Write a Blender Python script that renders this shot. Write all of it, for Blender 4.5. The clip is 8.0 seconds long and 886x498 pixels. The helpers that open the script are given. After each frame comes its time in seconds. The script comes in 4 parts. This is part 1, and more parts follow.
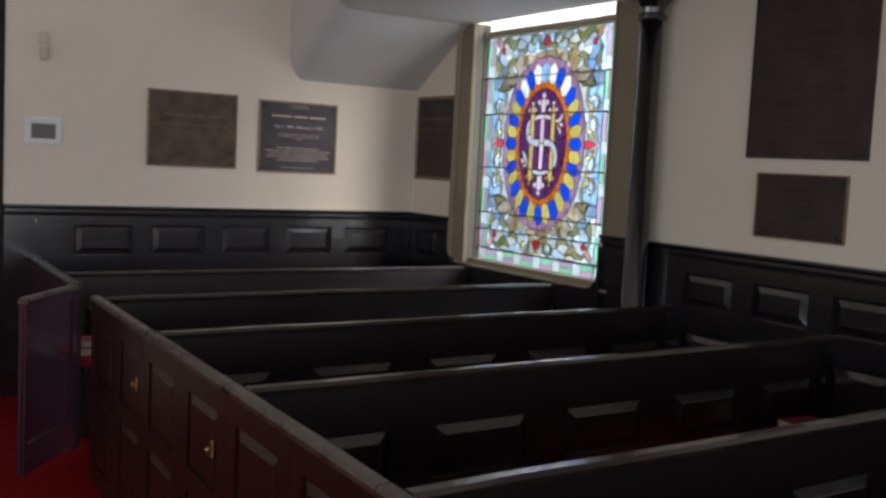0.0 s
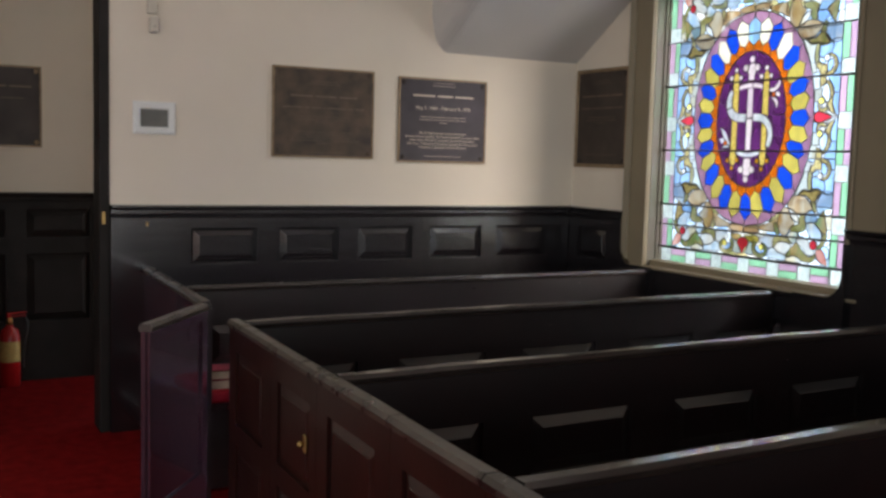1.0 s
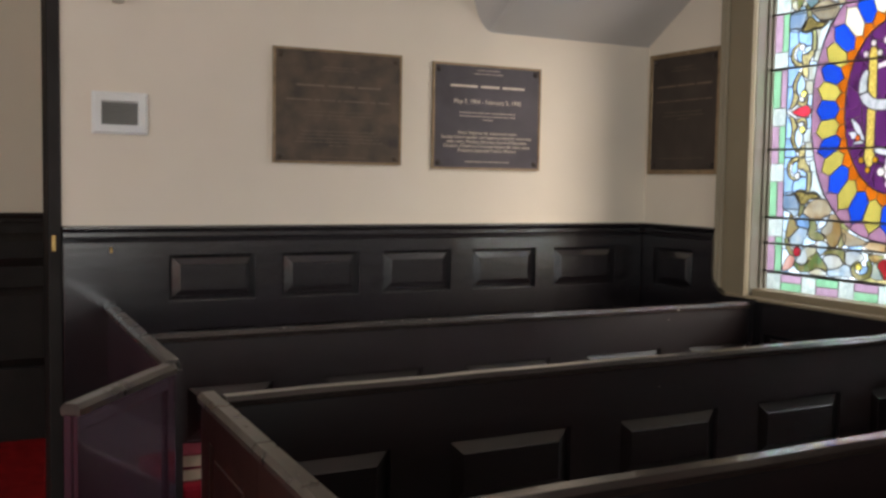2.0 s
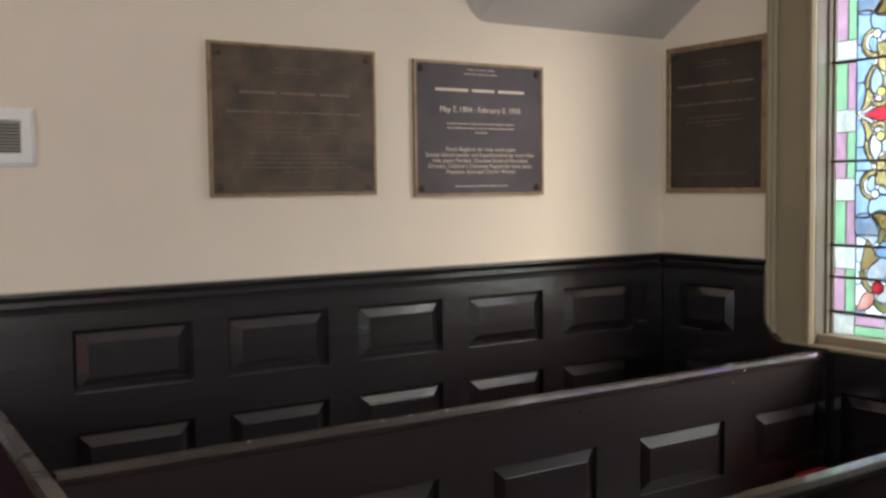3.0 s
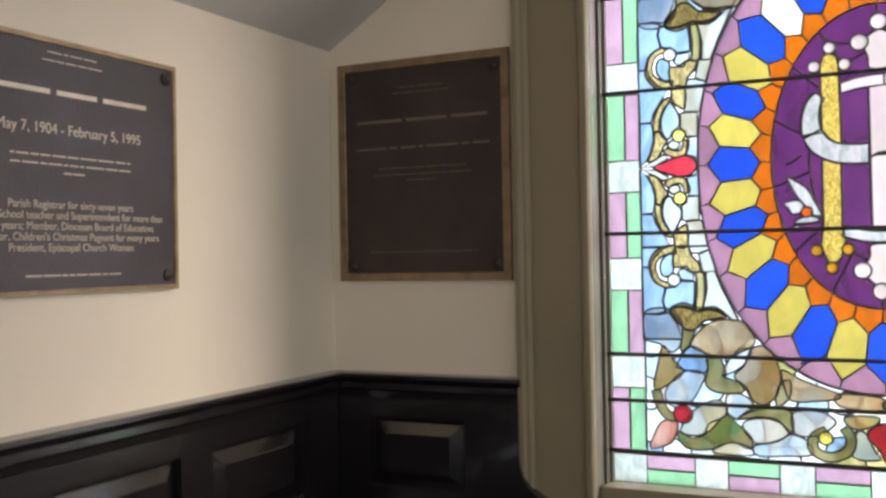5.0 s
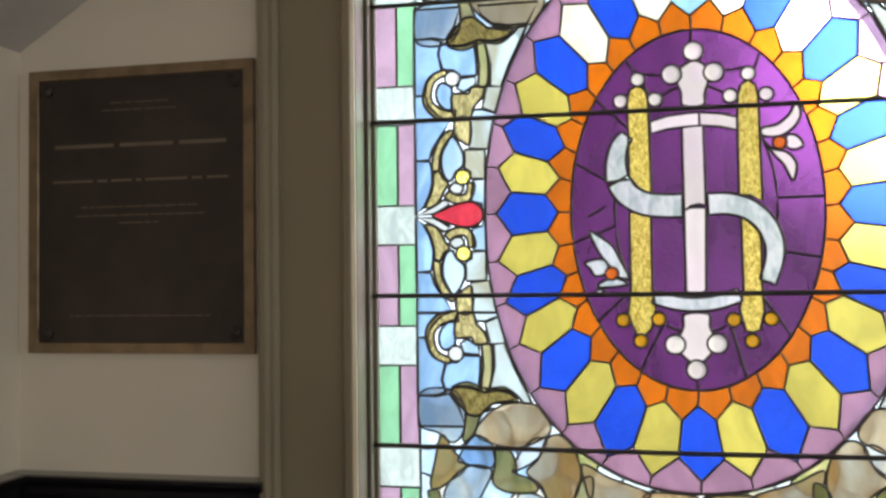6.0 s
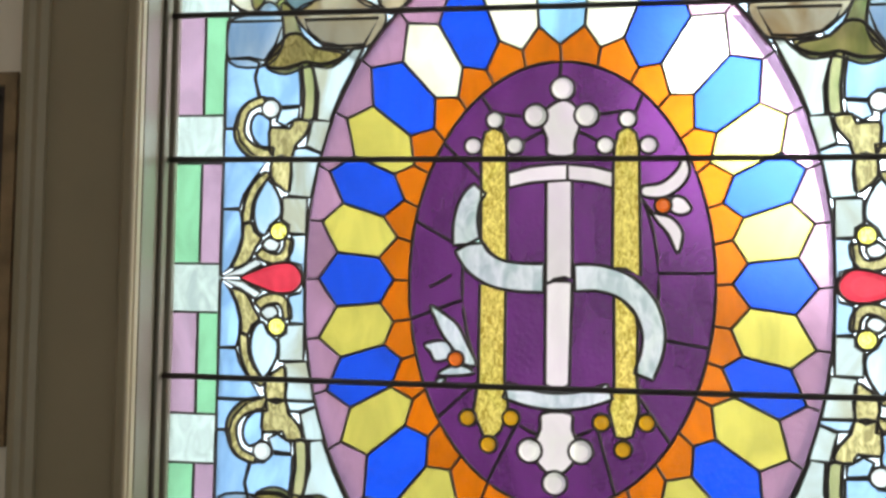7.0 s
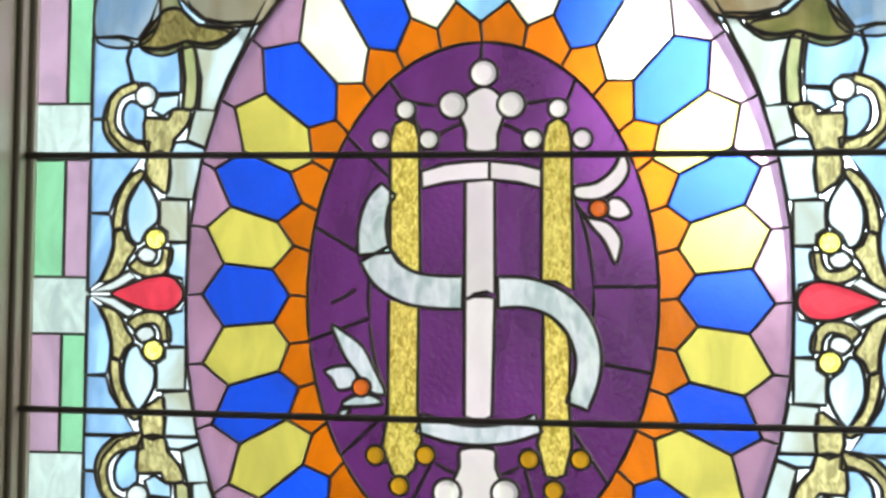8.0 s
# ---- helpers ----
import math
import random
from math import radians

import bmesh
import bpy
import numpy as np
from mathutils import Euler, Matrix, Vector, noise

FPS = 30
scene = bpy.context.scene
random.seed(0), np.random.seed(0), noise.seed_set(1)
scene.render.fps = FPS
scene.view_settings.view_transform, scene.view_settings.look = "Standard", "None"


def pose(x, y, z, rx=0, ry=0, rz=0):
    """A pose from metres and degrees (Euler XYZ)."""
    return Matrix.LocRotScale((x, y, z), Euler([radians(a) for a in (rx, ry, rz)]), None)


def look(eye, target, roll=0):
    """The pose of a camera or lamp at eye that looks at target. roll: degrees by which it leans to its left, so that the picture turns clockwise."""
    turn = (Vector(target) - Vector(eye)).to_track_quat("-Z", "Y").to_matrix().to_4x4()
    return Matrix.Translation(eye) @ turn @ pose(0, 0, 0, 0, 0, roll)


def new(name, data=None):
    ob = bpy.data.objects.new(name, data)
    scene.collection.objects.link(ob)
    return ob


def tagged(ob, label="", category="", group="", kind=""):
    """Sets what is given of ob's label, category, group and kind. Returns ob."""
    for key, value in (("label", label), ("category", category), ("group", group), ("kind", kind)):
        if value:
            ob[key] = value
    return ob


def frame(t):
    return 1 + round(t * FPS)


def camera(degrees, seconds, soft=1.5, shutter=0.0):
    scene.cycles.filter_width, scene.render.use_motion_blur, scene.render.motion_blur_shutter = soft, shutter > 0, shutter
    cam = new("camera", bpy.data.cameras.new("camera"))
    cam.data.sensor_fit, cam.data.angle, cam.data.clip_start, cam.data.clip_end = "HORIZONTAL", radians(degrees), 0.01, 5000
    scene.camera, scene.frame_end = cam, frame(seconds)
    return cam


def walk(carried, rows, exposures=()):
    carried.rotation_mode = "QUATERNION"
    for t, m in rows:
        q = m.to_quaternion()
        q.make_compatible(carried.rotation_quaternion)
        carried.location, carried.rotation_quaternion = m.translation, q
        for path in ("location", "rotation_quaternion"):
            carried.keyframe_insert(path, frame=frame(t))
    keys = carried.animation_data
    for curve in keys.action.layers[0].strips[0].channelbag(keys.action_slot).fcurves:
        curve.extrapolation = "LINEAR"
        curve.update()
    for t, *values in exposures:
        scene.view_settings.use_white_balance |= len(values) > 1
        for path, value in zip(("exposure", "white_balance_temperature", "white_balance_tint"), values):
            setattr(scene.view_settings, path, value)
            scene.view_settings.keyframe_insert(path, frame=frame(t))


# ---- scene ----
cam = camera(48.0, 8.0, soft=2.8)
PATH = [
    (0, (-4.303, -7.193, 1.721), (-3.224, -5.517, 1.551), 2.9),
    (0.5, (-4.279, -6.539, 1.668), (-3.307, -4.8, 1.489), 2.9),
    (1, (-4.202, -5.847, 1.625), (-3.254, -4.096, 1.443), 1.6),
    (1.5, (-4.081, -5.115, 1.573), (-3.124, -3.366, 1.411), 0.9),
    (1.7, (-3.891, -4.924, 1.536), (-2.982, -3.148, 1.392), 1.1),
    (2.8, (-3.568, -3.62, 1.579), (-2.523, -1.919, 1.461), -0.4),
    (3, (-3.482, -3.412, 1.635), (-2.392, -1.74, 1.509), -0.7),
    (3.5, (-3.314, -2.935, 1.63), (-2.058, -1.384, 1.513), -0.3),
    (4, (-3.125, -2.494, 1.632), (-1.673, -1.121, 1.551), -0.1),
    (4.2, (-3.05, -2.332, 1.627), (-1.54, -1.022, 1.571), -0.8),
    (5.3, (-2.498, -1.578, 1.672), (-0.635, -0.851, 1.712), -1.0),
    (5.5, (-2.378, -1.562, 1.682), (-0.489, -0.909, 1.735), -1.2),
    (6, (-2.116, -1.525, 1.742), (-0.166, -1.085, 1.812), -0.7),
    (6.5, (-1.858, -1.604, 1.808), (0.11, -1.26, 1.905), 0.4),
    (7, (-1.655, -1.657, 1.871), (0.318, -1.343, 1.965), 1.0),
    (7.5, (-1.501, -1.672, 1.898), (0.479, -1.401, 1.978), 1.0),
    (8, (-1.409, -1.691, 1.913), (0.578, -1.475, 1.99), 0.6),
]
walk(cam, [(t, look(eye, target, roll)) for t, eye, target, roll in PATH],
     exposures=[(0, -0.30, 6000, 9), (0.5, -0.20, 6100, 9), (1.0, -0.03, 6400, 10), (1.5, 0.06, 6650, 10), (3.0, 0.24, 6600, 10), (4.0, 0.25, 6650, 11), (5.5, -0.10, 6700, 8), (6.0, -0.18, 6750, 6), (7.0, -0.20, 6720, 1), (8.0, -0.18, 6720, -2)])

# ---- light and world ----
scene.view_settings.exposure = 0.0
world = bpy.data.worlds.new("world")
scene.world = world
world.use_nodes = True
sky = world.node_tree.nodes.new("ShaderNodeTexSky")
sky.sky_type, sky.sun_disc = "NISHITA", False
sky.sun_elevation, sky.sun_rotation = radians(22), radians(146)
world.node_tree.links.new(sky.outputs[0], world.node_tree.nodes["Background"].inputs[0])
world.node_tree.nodes["Background"].inputs[1].default_value = 0.1


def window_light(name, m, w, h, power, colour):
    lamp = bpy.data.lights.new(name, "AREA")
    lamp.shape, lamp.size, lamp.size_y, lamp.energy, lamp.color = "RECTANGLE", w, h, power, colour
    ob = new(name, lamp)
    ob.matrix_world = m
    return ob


# fill daylight from added, unseen tall windows, each lamp in its opening
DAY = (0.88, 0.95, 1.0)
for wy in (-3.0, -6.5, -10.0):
    window_light("fill_daylight", look((-10.02, wy, 2.2), (0, wy + 1.0, 1.4)), 1.3, 2.6, 66, DAY)
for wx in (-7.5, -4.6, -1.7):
    window_light("fill_daylight", look((wx, -12.98, 2.1), (wx, 0, 1.3)), 1.3, 2.6, 74, DAY)
# sky light on the stained window, just outside the wall
lamp = window_light("stained_window_daylight", look((0.55, -1.582, 2.0), (-5, -1.582, 2.0)), 3.4, 3.4, 26, (0.97, 1.0, 0.985))
lamp.data.cycles.use_multiple_importance_sampling = False


# a veiled low sun beyond the stained window
sun = bpy.data.lights.new("sun", "SUN")
sun.energy, sun.angle, sun.color = 5.0, radians(42), (1.0, 0.90, 0.81)
new("sun", sun).matrix_world = look((0.95, -1.40, 0.68), (0, 0, 0))

SKY_HOT, SKY_MEAN, SKY_SHADE = 82.0, 3.1, 1.15     # veiled sun, sky beside it, shaded side to the north

# ---- materials ----
def material(name, colour, rough=0.5, scale=6.0, vary=0.15, bump=0.1, fine=60.0, metal=0.0, warm=None, spec=0.5, coat=0.0):
    """Two scales of noise vary the colour; the fine one also gives relief."""
    m = bpy.data.materials.new(name)
    m.use_nodes = True
    nt = m.node_tree
    b = nt.nodes["Principled BSDF"]
    co = nt.nodes.new("ShaderNodeTexCoord")
    n1, n2 = nt.nodes.new("ShaderNodeTexNoise"), nt.nodes.new("ShaderNodeTexNoise")
    n1.inputs["Scale"].default_value, n2.inputs["Scale"].default_value = scale, fine
    n1.inputs["Detail"].default_value, n2.inputs["Detail"].default_value = 4, 3
    for n in (n1, n2):
        nt.links.new(co.outputs["Object"], n.inputs["Vector"])
    mix = nt.nodes.new("ShaderNodeMix")
    mix.data_type = "RGBA"
    c2 = warm or tuple(max(0.0, c * (1 - vary * 2)) for c in colour)
    mix.inputs["A"].default_value, mix.inputs["B"].default_value = (*colour, 1), (*c2, 1)
    ramp = nt.nodes.new("ShaderNodeMapRange")
    ramp.inputs["From Min"].default_value, ramp.inputs["From Max"].default_value = 0.35, 0.75
    nt.links.new(n1.outputs["Fac"], ramp.inputs["Value"])
    nt.links.new(ramp.outputs["Result"], mix.inputs["Factor"])
    nt.links.new(mix.outputs["Result"], b.inputs["Base Color"])
    rr = nt.nodes.new("ShaderNodeMapRange")
    rr.inputs["To Min"].default_value, rr.inputs["To Max"].default_value = rough * 0.8, min(1.0, rough * 1.25)
    nt.links.new(n1.outputs["Fac"], rr.inputs["Value"])
    nt.links.new(rr.outputs["Result"], b.inputs["Roughness"])
    b.inputs["Metallic"].default_value = metal
    b.inputs["Specular IOR Level"].default_value = spec
    b.inputs["Coat Weight"].default_value = coat
    bp = nt.nodes.new("ShaderNodeBump")
    bp.inputs["Strength"].default_value, bp.inputs["Distance"].default_value = bump, 0.004
    nt.links.new(n2.outputs["Fac"], bp.inputs["Height"])
    nt.links.new(bp.outputs["Normal"], b.inputs["Normal"])
    return m


WALL = material("cream_plaster", (0.75, 0.66, 0.54), 0.75, 1.3, 0.04, 0.12, 90)
CEIL = material("white_plaster", (0.60, 0.57, 0.535), 0.8, 1.5, 0.05, 0.1, 70)
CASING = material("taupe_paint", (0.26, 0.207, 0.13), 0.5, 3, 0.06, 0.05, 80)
# the casing's taupe, darkened to put the recess's shade into the colour
SHADED_TAUPE = material("shaded_taupe_paint", (0.12, 0.105, 0.075), 0.5, 3, 0.08, 0.05, 80)
BLACK = material("black_gloss_paint", (0.0120, 0.0092, 0.0104), 0.19, 5, 0.2, 0.06, 38, spec=0.9, coat=0.35)
PEWWOOD = material("dark_varnished_wood", (0.014, 0.0085, 0.0085), 0.30, 4, 0.25, 0.10, 34, spec=0.8, coat=0.4)
RAILWOOD = material("worn_rail_wood", (0.020, 0.014, 0.012), 0.28, 12, 0.3, 0.10, 30, warm=(0.080, 0.060, 0.046), spec=0.7)
ROWRAIL = material("polished_rail_wood", (0.016, 0.011, 0.010), 0.22, 7, 0.2, 0.06, 30, warm=(0.026, 0.018, 0.015), spec=0.9, coat=0.4)
AISLEWOOD = material("red_brown_wood", (0.026, 0.0065, 0.0045), 0.34, 4, 0.25, 0.12, 40, spec=0.3)
JAMB = material("matt_dark_brown_paint", (0.014, 0.010, 0.008), 0.6, 5, 0.2, 0.1, 40, spec=0.3)
# purple in this brown imitates the stained window's reflection
TINTED_WOOD = material("purple_lit_brown_wood", (0.046, 0.020, 0.032), 0.2, 4, 0.2, 0.12, 30, spec=0.8, coat=0.6)
CARPET = material("red_carpet", (0.23, 0.003, 0.004), 0.95, 14, 0.2, 0.9, 350, spec=0.1)
CUSHION = material("red_cushion_cloth", (0.36, 0.012, 0.03), 0.85, 12, 0.15, 0.5, 200, spec=0.2)
BRONZE = material("dark_bronze", (0.050, 0.036, 0.030), 0.45, 5, 0.25, 0.3, 140, metal=0.35)
WORN = material("weathered_brown_bronze", (0.105, 0.072, 0.048), 0.40, 9, 0.3, 0.35, 140, metal=0.35, warm=(0.036, 0.027, 0.022))
# bluish cast puts the plate's purple sheen into its colour
BRONZE2 = material("polished_bronze_sheen_tint", (0.066, 0.055, 0.062), 0.34, 5, 0.2, 0.3, 140, metal=0.35)
BRONZE_EDGE = material("raised_bronze", (0.30, 0.21, 0.125), 0.38, 20, 0.2, 0.1, 120, metal=0.6)
LETTER = material("light_bronze_lettering", (0.52, 0.44, 0.35), 0.42, 20, 0.1, 0.05, 120, metal=0.4)
DIMLETTER = material("dull_bronze_lettering", (0.18, 0.135, 0.095), 0.5, 20, 0.1, 0.05, 120, metal=0.4)
DARKLETTER = material("tarnished_lettering", (0.075, 0.058, 0.048), 0.5, 20, 0.1, 0.05, 120, metal=0.4)
CHIP = material("bare_chipped_wood", (0.55, 0.50, 0.44), 0.7, 30, 0.2, 0.2, 120)
BRASS = material("aged_brass", (0.50, 0.33, 0.12), 0.35, 20, 0.2, 0.1, 100, metal=0.9)
WHITE = material("white_enamel", (0.74, 0.73, 0.70), 0.45, 8, 0.04, 0.03, 60)
IVORY = material("ivory_plastic", (0.56, 0.50, 0.41), 0.5, 8, 0.05, 0.03, 60)
SLOT = material("grey_louvre_metal", (0.30, 0.285, 0.26), 0.5, 8, 0.1, 0.05, 60)
LEAD = material("dark_lead", (0.042, 0.034, 0.032), 0.55, 30, 0.2, 0.2, 120, metal=0.2)
RED = material("red_enamel", (0.38, 0.01, 0.012), 0.3, 8, 0.1, 0.03, 60)
BLACKPLASTIC = material("black_rubber", (0.015, 0.015, 0.015), 0.5, 8, 0.1, 0.1, 60)
LABEL = material("yellowed_label", (0.55, 0.40, 0.13), 0.6, 20, 0.15, 0.05, 120)
PAPER = material("cream_paper", (0.66, 0.56, 0.40), 0.8, 20, 0.1, 0.2, 200)
COVER = material("maroon_book_cloth", (0.22, 0.012, 0.03), 0.6, 15, 0.15, 0.3, 150)


# ---- mesh helpers ----
def part(name, bm, mat, parent=None, label="", smooth=False):
    """Link a bmesh as one mesh object, under a thing or part."""
    me = bpy.data.meshes.new(name)
    bmesh.ops.recalc_face_normals(bm, faces=bm.faces)
    if smooth:
        for f in bm.faces:
            f.smooth = True
    bm.to_mesh(me)
    bm.free()
    me.materials.append(mat)
    ob = new(name, me)
    if parent:
        ob.parent = parent
    if label:
        ob["label"] = label
    return ob


def empty(name, label, category, group="", kind=""):
    return tagged(new(name), label, category, group, kind)


def add_box(bm, x0, x1, y0, y1, z0, z1, bevel=0.0, seg=1):
    vs = [bm.verts.new((x, y, z)) for x in (x0, x1) for y in (y0, y1) for z in (z0, z1)]
    fs = [(0, 1, 3, 2), (4, 6, 7, 5), (0, 4, 5, 1), (2, 3, 7, 6), (0, 2, 6, 4), (1, 5, 7, 3)]
    faces = [bm.faces.new([vs[i] for i in f]) for f in fs]
    if bevel:
        es = list({e for f in faces for e in f.edges})
        bmesh.ops.bevel(bm, geom=es, offset=bevel, segments=seg, affect="EDGES", profile=0.5)
    return bm


def box(x0, x1, y0, y1, z0, z1, bevel=0.0, seg=1):
    return add_box(bmesh.new(), x0, x1, y0, y1, z0, z1, bevel, seg)


def extrude_profile(prof, p0, p1, side, up=Vector((0, 0, 1))):
    """A moulding: profile points (out, up) swept from p0 to p1; side is the direction of 'out'."""
    bm = bmesh.new()
    p0, p1, side = Vector(p0), Vector(p1), Vector(side)
    a = [bm.verts.new(p0 + side * o + up * h) for o, h in prof]
    b = [bm.verts.new(p1 + side * o + up * h) for o, h in prof]
    n = len(prof)
    for i in range(n):
        bm.faces.new((a[i], a[(i + 1) % n], b[(i + 1) % n], b[i]))
    bm.faces.new(a), bm.faces.new(b[::-1])
    return bm


def on_north(y):
    """Points (along, up, out) on a face that looks south."""
    return lambda u, v, n: Vector((u, y - n, v))


def on_east(x):
    """Points on a face that looks west; along runs south."""
    return lambda u, v, n: Vector((x - n, -u, v))


def framed(P, u0, u1, v0, v1, holes, proud, back):
    """Stiles and rails: a board with the panel holes left open and their reveals."""
    us = sorted({u0, u1, *[h[0] for h in holes], *[h[1] for h in holes]})
    vs = sorted({v0, v1, *[h[2] for h in holes], *[h[3] for h in holes]})
    bm = bmesh.new()

    def inside(a, b):
        return any(h[0] < a < h[1] and h[2] < b < h[3] for h in holes)

    def quad(*c):
        bm.faces.new([bm.verts.new(P(*k)) for k in c])
    for ua, ub in zip(us, us[1:]):
        for va, vb in zip(vs, vs[1:]):
            if not inside((ua + ub) / 2, (va + vb) / 2):
                quad((ua, va, proud), (ub, va, proud), (ub, vb, proud), (ua, vb, proud))
    for a, b, c, d in holes:
        e = 0.004
        for s, t in (((a, c), (b, c)), ((b, c), (b, d)), ((b, d), (a, d)), ((a, d), (a, c))):
            quad((*s, proud), (*t, proud), (*t, back), (*s, back))
    for s, t in (((u0, v0), (u1, v0)), ((u1, v0), (u1, v1)), ((u1, v1), (u0, v1)), ((u0, v1), (u0, v0))):
        quad((*s, proud), (*t, proud), (*t, 0), (*s, 0))
    bmesh.ops.remove_doubles(bm, verts=bm.verts, dist=0.0004)
    return bm


def raised_panel(P, a, b, c, d, back, field, slope=0.042):
    """A fielded panel: a flat margin, a bevel rising to a raised field."""
    bm = bmesh.new()
    e = 0.006
    loops = []
    for inset, n in ((0, back), (e, back), (e + slope, field - 0.003), (e + slope + 0.003, field)):
        loops.append([bm.verts.new(P(u, v, n)) for u, v in ((a + inset, c + inset), (b - inset, c + inset), (b - inset, d - inset), (a + inset, d - inset))])
    for l0, l1 in zip(loops, loops[1:]):
        for i in range(4):
            bm.faces.new((l0[i], l0[(i + 1) % 4], l1[(i + 1) % 4], l1[i]))
    bm.faces.new(loops[-1])
    return bm


def lathe(prof, seg=20, m=None):
    """Turn a profile of (radius, height) round z."""
    bm = bmesh.new()
    rings = [[bm.verts.new((r * math.cos(2 * math.pi * k / seg), r * math.sin(2 * math.pi * k / seg), h)) for k in range(seg)] for r, h in prof]
    for r0, r1 in zip(rings, rings[1:]):
        for k in range(seg):
            bm.faces.new((r0[k], r0[(k + 1) % seg], r1[(k + 1) % seg], r1[k]))
    bm.faces.new(rings[0][::-1]), bm.faces.new(rings[-1])
    if m is not None:
        bm.transform(m)
    return bm


# ---- the shell of the church ----
X0, X1, Y0, Y1, TOP = -10.0, 0.0, -13.0, 0.0, 5.2      # inner faces; the window wall is at X1, the memorial wall at Y1
END_X, FAR_Y = -3.19, 1.55                             # where the memorial wall ends; the wall of the lobby behind it
WY0, WY1, WZ0, WZ1 = -2.50, -0.765, 0.965, 4.2         # opening of the stained window


def structure(name, bm, mat, label):
    return tagged(part(name, bm, mat), label, "structure", kind="structure")


structure("floor", box(X0 - 0.3, X1 + 0.3, Y0 - 0.3, FAR_Y + 0.3, -0.2, 0.0), CARPET, "deep red carpet on the aisle floor")
structure("wall_north", box(END_X, X1 + 0.3, Y1, Y1 + 0.16, 0.0, TOP), WALL, "cream plaster wall with bronze memorial plaques")
# unseen wall and lintel added to keep daylight out of the lobby
bm = bmesh.new()
add_box(bm, X0, -3.92, Y1, Y1 + 0.16, 0, TOP), add_box(bm, -3.92, END_X - 0.06, Y1, Y1 + 0.16, 2.7, TOP)
structure("wall_lobby_shade", bm, WALL, "unseen cream plaster wall added to shade the lobby")
structure("wall_lobby", box(X0 - 0.3, X1, FAR_Y, FAR_Y + 0.2, 0.0, TOP), WALL, "cream plaster wall behind the doorway")
bm = bmesh.new()
add_box(bm, X1, X1 + 0.16, Y0, WY0, 0, TOP)
add_box(bm, X1, X1 + 0.16, WY1, Y1, 0, TOP)
add_box(bm, X1, X1 + 0.16, WY0, WY1, 0, WZ0)
add_box(bm, X1, X1 + 0.16, WY0, WY1, WZ1, TOP)
structure("wall_east", bm, WALL, "cream plaster wall holding the stained glass window")
# unseen closing walls; their window openings are added for the fill lamps
bm = bmesh.new()
add_box(bm, X0 - 0.3, X0, Y0, FAR_Y, 0, 0.9), add_box(bm, X0 - 0.3, X0, Y0, FAR_Y, 3.55, TOP)
cuts = [FAR_Y, -2.3, -3.7, -5.8, -7.2, -9.3, -10.7, Y0]
for a, b in zip(cuts[::2], cuts[1::2]):
    add_box(bm, X0 - 0.3, X0, b, a, 0.9, 3.55)
structure("wall_west", bm, WALL, "unseen cream plaster wall with added tall window openings")
bm = bmesh.new()
add_box(bm, X0, X1, Y0 - 0.3, Y0, 0, 0.75), add_box(bm, X0, X1, Y0 - 0.3, Y0, 3.45, TOP)
cuts = [X0, -8.2, -6.8, -5.3, -3.9, -2.4, -1.0, X1]
for a, b in zip(cuts[::2], cuts[1::2]):
    add_box(bm, a, b, Y0 - 0.3, Y0, 0.75, 3.45)
structure("wall_south", bm, WALL, "unseen cream plaster wall with added tall window openings")
structure("ceiling", box(X0 - 0.3, X1 + 0.3, Y0 - 0.3, FAR_Y + 0.3, TOP, TOP + 0.2), CEIL, "white plaster ceiling")

# sloping soffit under the gallery stair, with a rounded end, running into the flat gallery soffit
bm = bmesh.new()
sec = [(0.0, 2.315), (-0.74, 2.785), (-0.9, 2.80), (-0.9, TOP), (0.0, TOP)]
ring0 = [bm.verts.new((-0.002, y, z)) for y, z in sec]
edge = []
for k in range(9):
    a = k / 8 * math.pi / 2
    x, lift = -1.035 - 0.13 * math.sin(a), 0.26 * (1 - math.cos(a))
    edge.append([bm.verts.new((x, y, min(z + lift, TOP))) for y, z in sec])
for r0, r1 in zip([ring0] + edge, edge):
    for i in range(5):
        bm.faces.new((r0[i], r0[(i + 1) % 5], r1[(i + 1) % 5], r1[i]))
bm.faces.new(ring0), bm.faces.new(edge[-1])
bmesh.ops.remove_doubles(bm, verts=bm.verts, dist=0.0005)
structure("ceiling_soffit", bm, CEIL, "pale sloping plaster soffit beneath the gallery stair")
structure("ceiling_gallery", box(-1.24, -0.002, -8.0, -0.901, 2.795, 3.1), CEIL, "pale flat plaster soffit of the gallery")


# ---- wainscot ----
CAP = [(0, -0.075), (0.034, -0.075), (0.036, -0.055), (0.043, -0.048), (0.043, -0.03), (0.052, -0.022), (0.060, -0.012), (0.060, -0.003), (0.055, 0.0), (0, 0.0)]
PROUD, BACK, FIELD = 0.034, 0.010, 0.034


def wainscot(name, P, u0, u1, holes, top, cap_from, cap_to, side, label, v0=0.0, paint=None):
    paint = paint or BLACK
    ob = structure(name, framed(P, u0, u1, v0, top - 0.06, holes, PROUD, BACK), paint, label)
    for h in holes:
        part("panel", raised_panel(P, *h, BACK, FIELD), paint, ob)
    part("cap_moulding", extrude_profile(CAP, cap_from, cap_to, side), paint, ob)
    return ob


UP, LOW = (0.962, 1.178), (0.52, 0.832)
holes = []
for a, b in ((-2.735, -2.33), (-2.2, -1.803), (-1.675, -1.285), (-1.155, -0.762), (-0.642, -0.232)):
    holes += [(a, b, *UP), (a, b, *LOW)]
wainscot("wainscot_north", on_north(Y1), END_X, -0.04, holes, 1.31, (END_X, 0, 1.31), (-0.06, 0, 1.31), (0, -1, 0), "black painted wooden wainscot with raised panels")
